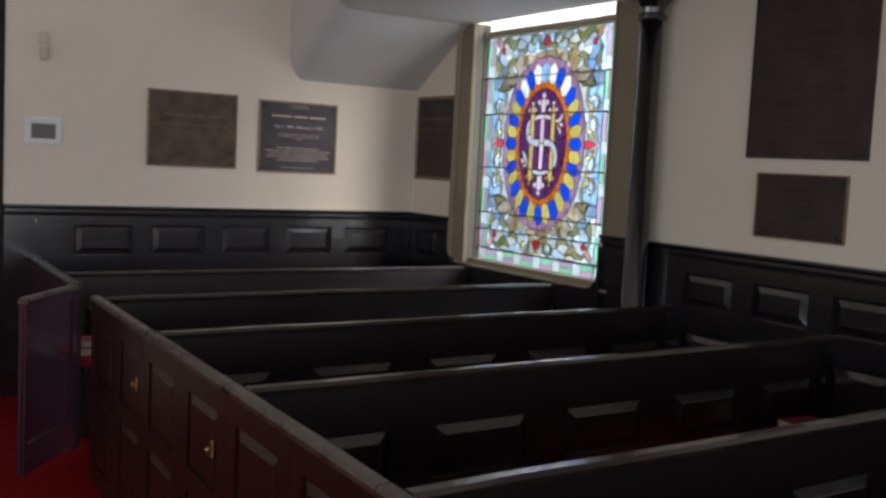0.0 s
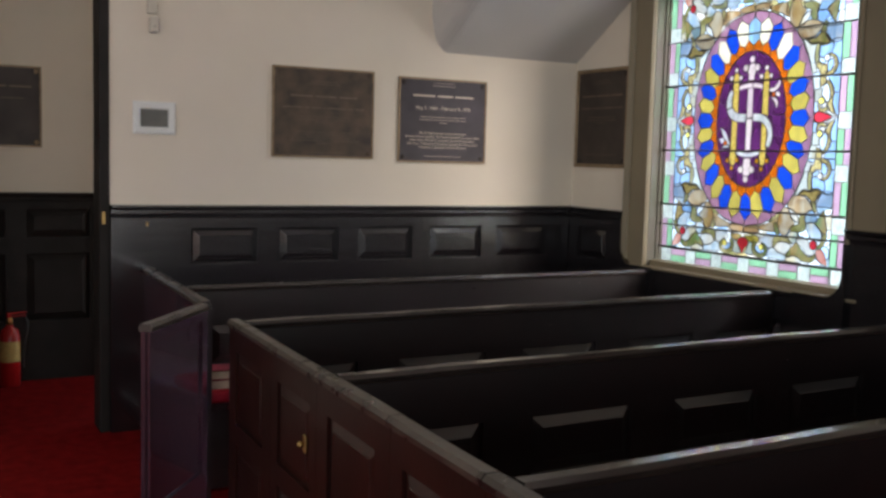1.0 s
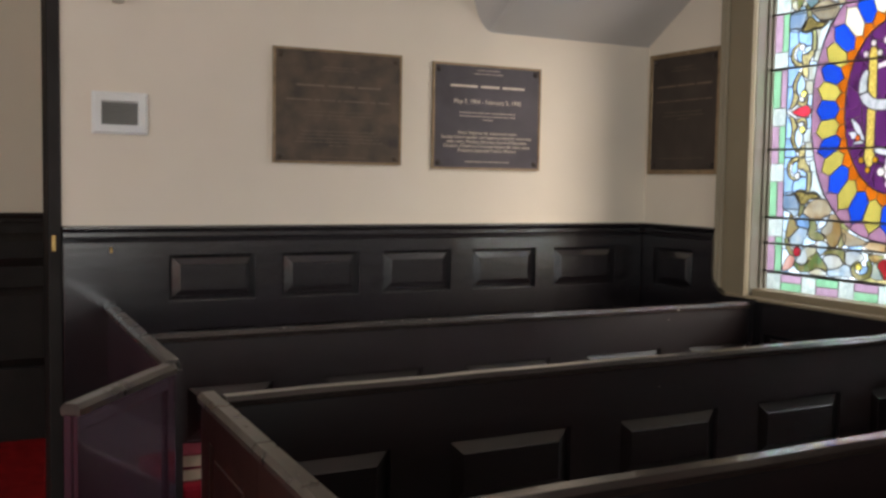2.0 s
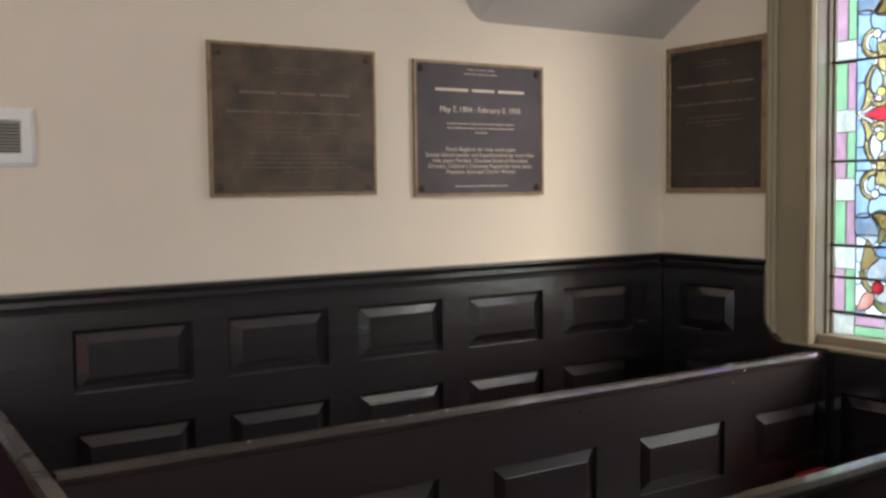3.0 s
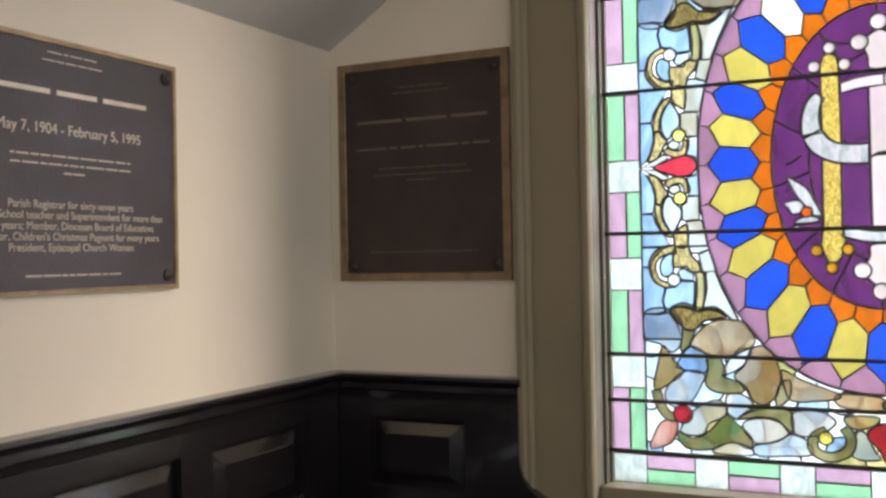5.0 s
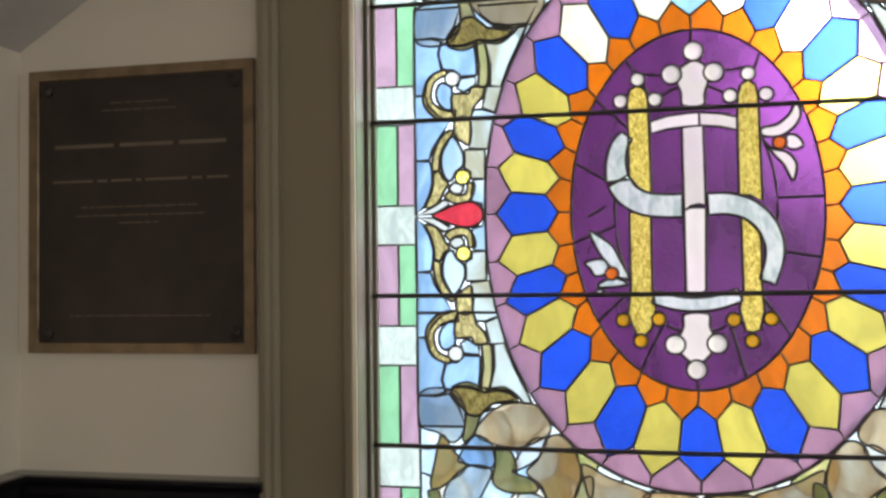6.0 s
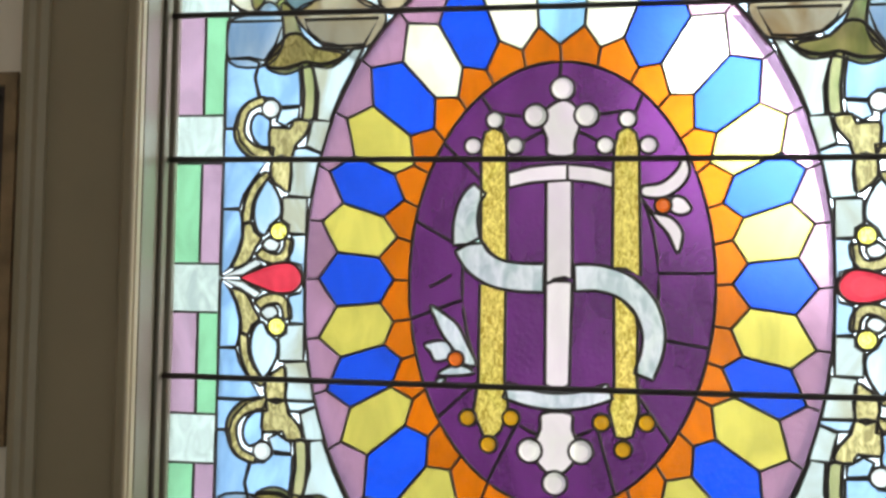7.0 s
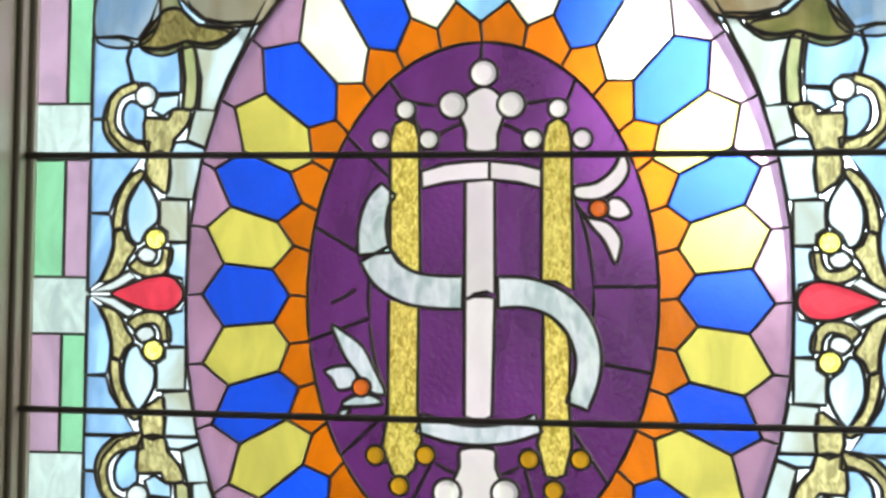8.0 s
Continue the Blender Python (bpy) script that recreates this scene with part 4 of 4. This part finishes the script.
def aisle_front(y0, y1, holes, mat, name="aisle_front", label="red-brown panelled wooden front of a box pew"):
    """A length of the pew front along the aisle, from north y0 to south y1."""
    ob = empty(name, label, "pew front", "pew fronts along the aisle")
    P = on_east(AX + 0.012)
    fr = part("front_frame", sheared(framed(P, -y0, -y1, 0.0, RZ - 0.03, holes, 0.012, 0.0), SLANT), mat, ob)
    for h in holes:
        part("panel", sheared(raised_panel(P, *h, 0.0, 0.010, 0.03), SLANT), mat, fr)
    part("board", sheared(box(AX + 0.012, AX + 0.045, y1, y0, 0.0, RZ - 0.03), SLANT), PEWWOOD, ob)
    rail((aisle(y0) + 0.016, y0, RZ + 0.004), (aisle(y1) + 0.016, y1 + 0.003, RZ + 0.004), (1, 0, 0), ob)
    return ob


def knob(y, z, parent):
    plate = part("knob_plate", box(aisle(y) - 0.005, aisle(y) + 0.002, y - 0.014, y + 0.014, z - 0.03, z + 0.03, 0.004), BRASS, parent, "brass plate")
    bm = lathe([(0.004, 0), (0.005, 0.008), (0.010, 0.013), (0.012, 0.019), (0.008, 0.025), (0.002, 0.027)], 16, pose(aisle(y), y, z, 0, -90, 0))
    part("door_knob", bm, BRASS, plate, "aged brass knob", smooth=True)


# first pew's front up to its open door
aisle_front(-0.04, -1.48, [(0.12, 0.70, 0.1, 0.47), (0.86, 1.38, 0.1, 0.47)], TINTED_WOOD, label="dark panelled wooden front of the end pew")
for (y, skew), (y2, skew2) in zip(RAILS[1:-1], RAILS[2:]):
    y, y2 = y + skew * AX, y2 + skew2 * AX
    f = aisle_front(y + 0.045, y - 0.52, [(-y + 0.05, -y + 0.42, 0.55, 0.84), (-y + 0.05, -y + 0.42, 0.1, 0.47)], AISLEWOOD)
    d = aisle_front(y - 0.522, y2 + 0.047, [(-y + 0.60, -y + 0.94, 0.55, 0.84), (-y + 0.60, -y + 0.94, 0.1, 0.47)], AISLEWOOD, "pew_door", "closed red-brown panelled pew door with a brass knob")
    knob(y - 0.90, 0.70, d)

# the open door
door = empty("pew_door", "open brown pew door tinted with purple window glow, standing out into the aisle", "pew door", "pew fronts along the aisle")
door.matrix_world = pose(aisle(-1.5) - 0.002, -1.50, 0, 0, 0, -127.0)
DW = 0.575
bm = framed(lambda u, v, n: Vector((u, n, v)), 0.0, DW, 0.05, RZ - 0.03, [(0.05, DW - 0.025, 0.20, 0.885)], 0.020, 0.012)
fr = part("door_frame", bm, TINTED_WOOD, door)
part("panel", raised_panel(lambda u, v, n: Vector((u, n, v)), 0.05, DW - 0.025, 0.20, 0.885, 0.012, 0.003, 0.012), TINTED_WOOD, fr)
part("board", box(0.0, DW, -0.018, 0.010 - 0.001, 0.05, RZ - 0.03), TINTED_WOOD, door)
rail((0.0, 0, RZ), (DW, 0, RZ), (0, 1, 0), door)

# ---- bronze plaques ----
WORDS = {0.030: (7, 7, 6), 0.034: (7, 5, 6), 0.028: (8, 7, 6), 0.018: (8, 2, 4, 1, 8, 2, 4)}     # word lengths of the large lines


def plaque(name, P, u0, u1, v0, v1, mat, edge, lines, ink, label, framed_edge=0.012, screw=None):
    """A cast plate with a raised rim, corner screws and lines of lettering (v from the top, half width, height, text)."""
    ob = empty(name, label, "plaque", "bronze memorial plaques")
    bm = bmesh.new()
    t, e = 0.018, framed_edge
    loops = []
    for inset, n in ((0, 0.002), (0, t), (e * 0.9, t), (e, t - 0.005)):
        loops.append([bm.verts.new(P(u, v, n)) for u, v in ((u0 + inset, v0 + inset), (u1 - inset, v0 + inset), (u1 - inset, v1 - inset), (u0 + inset, v1 - inset))])
    for l0, l1 in zip(loops, loops[1:]):
        for i in range(4):
            bm.faces.new((l0[i], l0[(i + 1) % 4], l1[(i + 1) % 4], l1[i]))
    rim = part("rim", bm, edge, ob, "raised bronze rim")
    bm = bmesh.new()
    bm.faces.new([bm.verts.new(P(u, v, t - 0.004)) for u, v in ((u0 + e * .95, v0 + e * .95), (u1 - e * .95, v0 + e * .95), (u1 - e * .95, v1 - e * .95), (u0 + e * .95, v1 - e * .95))])
    part("plate", bm, mat, ob)
    for su in (u0 + 0.022 + e, u1 - 0.022 - e):
        for sv in (v0 + 0.022 + e, v1 - 0.022 - e):
            c = P(su, sv, t - 0.004)
            axis = (P(su, sv, 1) - P(su, sv, 0)).normalized()
            bm = lathe([(0.016, 0), (0.016, 0.004), (0.013, 0.006), (0.010, 0.004), (0.009, 0.007), (0.002, 0.009)], 14, Matrix.Translation(c) @ axis.to_track_quat("Z", "Y").to_matrix().to_4x4())
            part("rosette_screw", bm, screw or edge, rim, smooth=True)
    um = (u0 + u1) / 2
    right, up_, nrm = (P(1, 0, 0) - P(0, 0, 0)), (P(0, 1, 0) - P(0, 0, 0)), (P(0, 0, 1) - P(0, 0, 0))
    for dv, half, h, text in lines:
        v = v1 - dv
        if text:
            cu = bpy.data.curves.new("lettering", "FONT")
            cu.body, cu.size, cu.extrude, cu.align_x, cu.align_y = text, h * 1.35, 0.0006, "CENTER", "CENTER"
            o = new("lettering", cu)
            cu.materials.append(ink)
            o.matrix_world = Matrix.Translation(P(um, v, t - 0.003)) @ Matrix((right, up_, nrm)).transposed().to_4x4()
            bpy.context.view_layer.update()
            if o.dimensions.x > 2 * half:
                cu.space_character = 0.9
                bpy.context.view_layer.update()
                s = 2 * half / o.dimensions.x
                o.scale = (s, 1, 1)
            o.parent = ob
        else:
            # unreadable writing: short bars of its size
            bm = bmesh.new()
            r = random.Random(int(dv * 1000))
            n = WORDS.get(h) or [r.randint(2, 9) for _ in range(max(2, int(half * 60)))]
            unit = 2 * half / (sum(n) + 0.8 * (len(n) - 1))
            u = um - half
            for k in n:
                w = k * unit
                vs = [P(u + a * w, v + b * h * 0.16, t - 0.0032) for a, b in ((0, -1), (1, -1), (1, 1), (0, 1))]
                bm.faces.new([bm.verts.new(p) for p in vs])
                u += w + 0.8 * unit
            part("lettering", bm, ink, ob)
    return ob


N_, E_ = on_north(Y1), on_east(X1)
plaque("memorial_plaque", N_, -2.243, -1.573, 1.606, 2.157, WORN, BRONZE_EDGE,
       [(0.085, 0.085, 0.010, ""), (0.100, 0.10, 0.008, ""), (0.175, 0.22, 0.030, ""), (0.245, 0.27, 0.018, ""), (0.300, 0.165, 0.007, ""), (0.318, 0.175, 0.007, ""), (0.334, 0.06, 0.007, ""),
        (0.395, 0.19, 0.009, ""), (0.412, 0.20, 0.009, ""), (0.429, 0.21, 0.009, ""), (0.446, 0.23, 0.009, ""), (0.463, 0.05, 0.009, ""), (0.520, 0.14, 0.006, "")], DIMLETTER, "dark weathered bronze memorial plaque with dull lettering and corner rosettes", screw=WORN)
plaque("memorial_plaque", N_, -1.397, -0.742, 1.593, 2.142, BRONZE2, BRONZE_EDGE,
       [(0.030, 0.07, 0.008, ""), (0.048, 0.085, 0.008, ""), (0.115, 0.225, 0.034, ""), (0.195, 0.22, 0.024, "May 7, 1904 - February 5, 1995"), (0.252, 0.17, 0.011, ""), (0.270, 0.17, 0.011, ""), (0.288, 0.03, 0.011, ""),
        (0.357, 0.18, 0.0175, "Parish Registrar for sixty-seven years"), (0.380, 0.282, 0.0175, "Sunday School teacher and Superintendent for more than"), (0.403, 0.25, 0.0175, "sixty years; Member, Diocesan Board of Education;"),
        (0.426, 0.272, 0.0175, "Director, Children's Christmas Pageant for many years"), (0.449, 0.185, 0.0175, "President, Episcopal Church Women"), (0.508, 0.135, 0.011, "")], LETTER, "dark polished bronze memorial plaque with pale readable lettering", screw=BRONZE)
plaque("memorial_plaque", E_, 0.037, 0.613, 1.589, 2.262, BRONZE, BRONZE_EDGE,
       [(0.085, 0.075, 0.008, ""), (0.102, 0.095, 0.008, ""), (0.185, 0.22, 0.028, ""), (0.268, 0.225, 0.018, ""), (0.330, 0.15, 0.008, ""), (0.350, 0.165, 0.008, ""), (0.368, 0.05, 0.008, ""), (0.585, 0.18, 0.007, "")], DIMLETTER, "dark bronze memorial plaque in a raised bronze frame beside the window", 0.026, BRONZE)
plaque("memorial_plaque", E_, 3.511, 4.249, 1.838, 2.70, BRONZE, BRONZE, [(0.12 + 0.07 * k, 0.25, 0.014, "") for k in range(10)], DARKLETTER, "large dark bronze memorial plaque on the window wall")
plaque("memorial_plaque", E_, 3.60, 4.154, 1.421, 1.762, BRONZE, BRONZE_EDGE, [(0.06 + 0.045 * k, 0.2, 0.010, "") for k in range(5)], DARKLETTER, "small dark bronze memorial plaque below a larger one", 0.008, BRONZE)
plaque("memorial_plaque", on_north(FAR_Y), -4.0, -3.37, 1.62, 2.17, BRONZE, BRONZE_EDGE, [(0.14, 0.25, 0.03, ""), (0.22, 0.2, 0.012, "")], DIMLETTER, "dark bronze memorial plaque on the lobby wall")

# ---- wall vent ----
vent = empty("wall_vent", "square white enamel wall vent with grey louvres", "vent")
vx0, vx1, vz0, vz1 = -3.062, -2.822, 1.715, 1.90
bm = bmesh.new()
loops = []
for inset, n in ((0, 0.0), (0, 0.010), (0.012, 0.016), (0.038, 0.016), (0.044, 0.006)):
    loops.append([bm.verts.new(N_(u, v, n)) for u, v in ((vx0 + inset, vz0 + inset), (vx1 - inset, vz0 + inset), (vx1 - inset, vz1 - inset), (vx0 + inset, vz1 - inset))])
for l0, l1 in zip(loops, loops[1:]):
    for i in range(4):
        bm.faces.new((l0[i], l0[(i + 1) % 4], l1[(i + 1) % 4], l1[i]))
fr = part("vent_frame", bm, WHITE, vent)
part("backing", box(vx0 + 0.042, vx1 - 0.042, -0.005, -0.001, vz0 + 0.042, vz1 - 0.042), BLACKPLASTIC, vent)
for k in range(9):
    z = vz0 + 0.048 + k * 0.0105
    bm = bmesh.new()
    bm.faces.new([bm.verts.new(p) for p in ((vx0 + 0.044, -0.014, z), (vx1 - 0.044, -0.014, z), (vx1 - 0.044, -0.006, z + 0.008), (vx0 + 0.044, -0.006, z + 0.008))])
    part("slat", bm, SLOT, fr)

# ---- slim iron column that carries the gallery ----
col = empty("column", "slim dark painted column carrying the gallery", "column")
base = pose(-0.115, -2.825, 0)
part("shaft", lathe([(0.095, 0.0), (0.095, 0.12), (0.08, 0.14), (0.074, 0.2), (0.068, 2.62)], 24, base), BLACK, col, smooth=True)
part("capital", lathe([(0.068, 2.615), (0.088, 2.625), (0.088, 2.65), (0.072, 2.66), (0.076, 2.69), (0.105, 2.73), (0.115, 2.74), (0.115, 2.793), (0.02, 2.794)], 24, base), BLACK, col)

# ---- books on the cushions ----
def book(x, y, z, turn, w=0.15, d=0.215, h=0.035):
    ob = empty("book", "closed maroon cloth book with cream page edges", "book", "books on the pews")
    bm = bmesh.new()
    add_box(bm, -w / 2, w / 2, -d / 2, d / 2, 0, 0.003), add_box(bm, -w / 2, w / 2, -d / 2, d / 2, h - 0.003, h), add_box(bm, w / 2 - 0.004, w / 2, -d / 2, d / 2, 0, h)
    part("cover", bm, COVER, ob)
    part("pages", box(-w / 2 + 0.005, w / 2 - 0.006, -d / 2 + 0.004, d / 2 - 0.004, 0.003, h - 0.003), PAPER, ob, "cream page block")
    ob.matrix_world = pose(x, y, z, 0, 0, turn)
    return ob


book(-2.915, -1.215, 0.506, 92, 0.15, 0.2, 0.045), book(-2.93, -1.21, 0.552, 84, 0.15, 0.2, 0.045)
book(-0.36, -4.29, 0.506, 80), book(-0.35, -4.30, 0.542, 97), book(-0.37, -4.29, 0.578, 84)

# ---- fire extinguisher in the lobby ----
ex = empty("fire_extinguisher", "red fire extinguisher with a yellowed label standing on the carpet", "extinguisher")
base = pose(-3.60, 1.40, 0)
cyl = part("cylinder", lathe([(0.06, 0), (0.066, 0.01), (0.066, 0.34), (0.055, 0.385), (0.025, 0.405), (0.025, 0.42)], 24, base), RED, ex, smooth=True)
part("label_band", lathe([(0.0668, 0.17), (0.0675, 0.17), (0.0675, 0.31), (0.0668, 0.31)], 24, base), LABEL, cyl, "yellowed paper label")
valve = part("valve", lathe([(0.02, 0.42), (0.022, 0.45), (0.012, 0.47), (0.004, 0.475)], 14, base), BRASS, ex, smooth=True)
bm = bmesh.new()
add_box(bm, -0.012, 0.012, -0.02, 0.11, 0.468, 0.478, 0.003), add_box(bm, -0.012, 0.012, 0.0, 0.12, 0.49, 0.50, 0.003), add_box(bm, -0.01, 0.01, -0.02, 0.01, 0.465, 0.5, 0.003)
bm.transform(base @ pose(0, 0, 0, 0, 0, -70))
part("lever", bm, RED, valve)
hose = smooth_line([(0.02, 0.46), (0.09, 0.47), (0.11, 0.40), (0.085, 0.25), (0.08, 0.12)], 5)
bm = bmesh.new()
rings = [[bm.verts.new((u + 0.011 * math.sin(a), 0.011 * math.cos(a), v)) for a in [2 * math.pi * j / 8 for j in range(8)]] for u, v in hose]
for r0, r1 in zip(rings, rings[1:]):
    for j in range(8):
        bm.faces.new((r0[j], r0[(j + 1) % 8], r1[(j + 1) % 8], r1[j]))
bm.transform(base)
part("hose", bm, BLACKPLASTIC, ex, smooth=True)

# ---- small white sensor high on the wall ----
sensor = empty("wall_sensor", "small ivory plastic sensor on a wall bracket", "sensor")
part("bracket", box(-2.985, -2.93, -0.03, 0.0, 2.39, 2.47, 0.006), IVORY, sensor)
part("sensor_head", box(-2.975, -2.925, -0.05, 0.0, 2.285, 2.375, 0.010, 2), IVORY, sensor)
part("lens_dot", lathe([(0.004, 0), (0.004, 0.003), (0.001, 0.004)], 10, pose(-2.95, -0.0495, 2.32, 90, 0, 0)), BLACKPLASTIC, sensor)

# ---- chips in the varnish of the rails and backs ----
pews = [o for o in scene.objects if o.name.startswith("box_pew")]
for k, x, dy, z, s in ((0, -1.842, -0.0, 0.9535, 0.011), (0, -2.07, -0.006, 0.9535, 0.009), (0, -0.533, -0.0335, 0.935, 0.008), (0, -0.587, -0.0265, 0.891, 0.006), (0, -1.97, 0.004, 0.9535, 0.007), (0, -2.48, 0.0, 0.9535, 0.007), (1, -1.53, -0.0265, 0.855, 0.007), (2, -1.1, -0.0265, 0.86, 0.006)):
    y = RAILS[k][0] + RAILS[k][1] * x - 0.008 + dy
    bm = bmesh.new()
    r = random.Random(int(-x * 1000))
    n = 7
    flat = z > 0.95
    s *= 0.65
    top = [bm.verts.new((x + s * r.uniform(0.6, 1.2) * math.cos(a), y + (s * 0.5 * math.sin(a) if flat else 0.0), z + (0.001 if flat else s * 0.4 * math.sin(a)))) for a in [2 * math.pi * j / n for j in range(n)]]
    mid = bm.verts.new((x, y - (0 if flat else 0.001), z + (0.002 if flat else 0)))
    for j in range(n):
        bm.faces.new((top[j], top[(j + 1) % n], mid))
    part("chip", bm, CHIP, pews[k], "bare chip in the varnish")
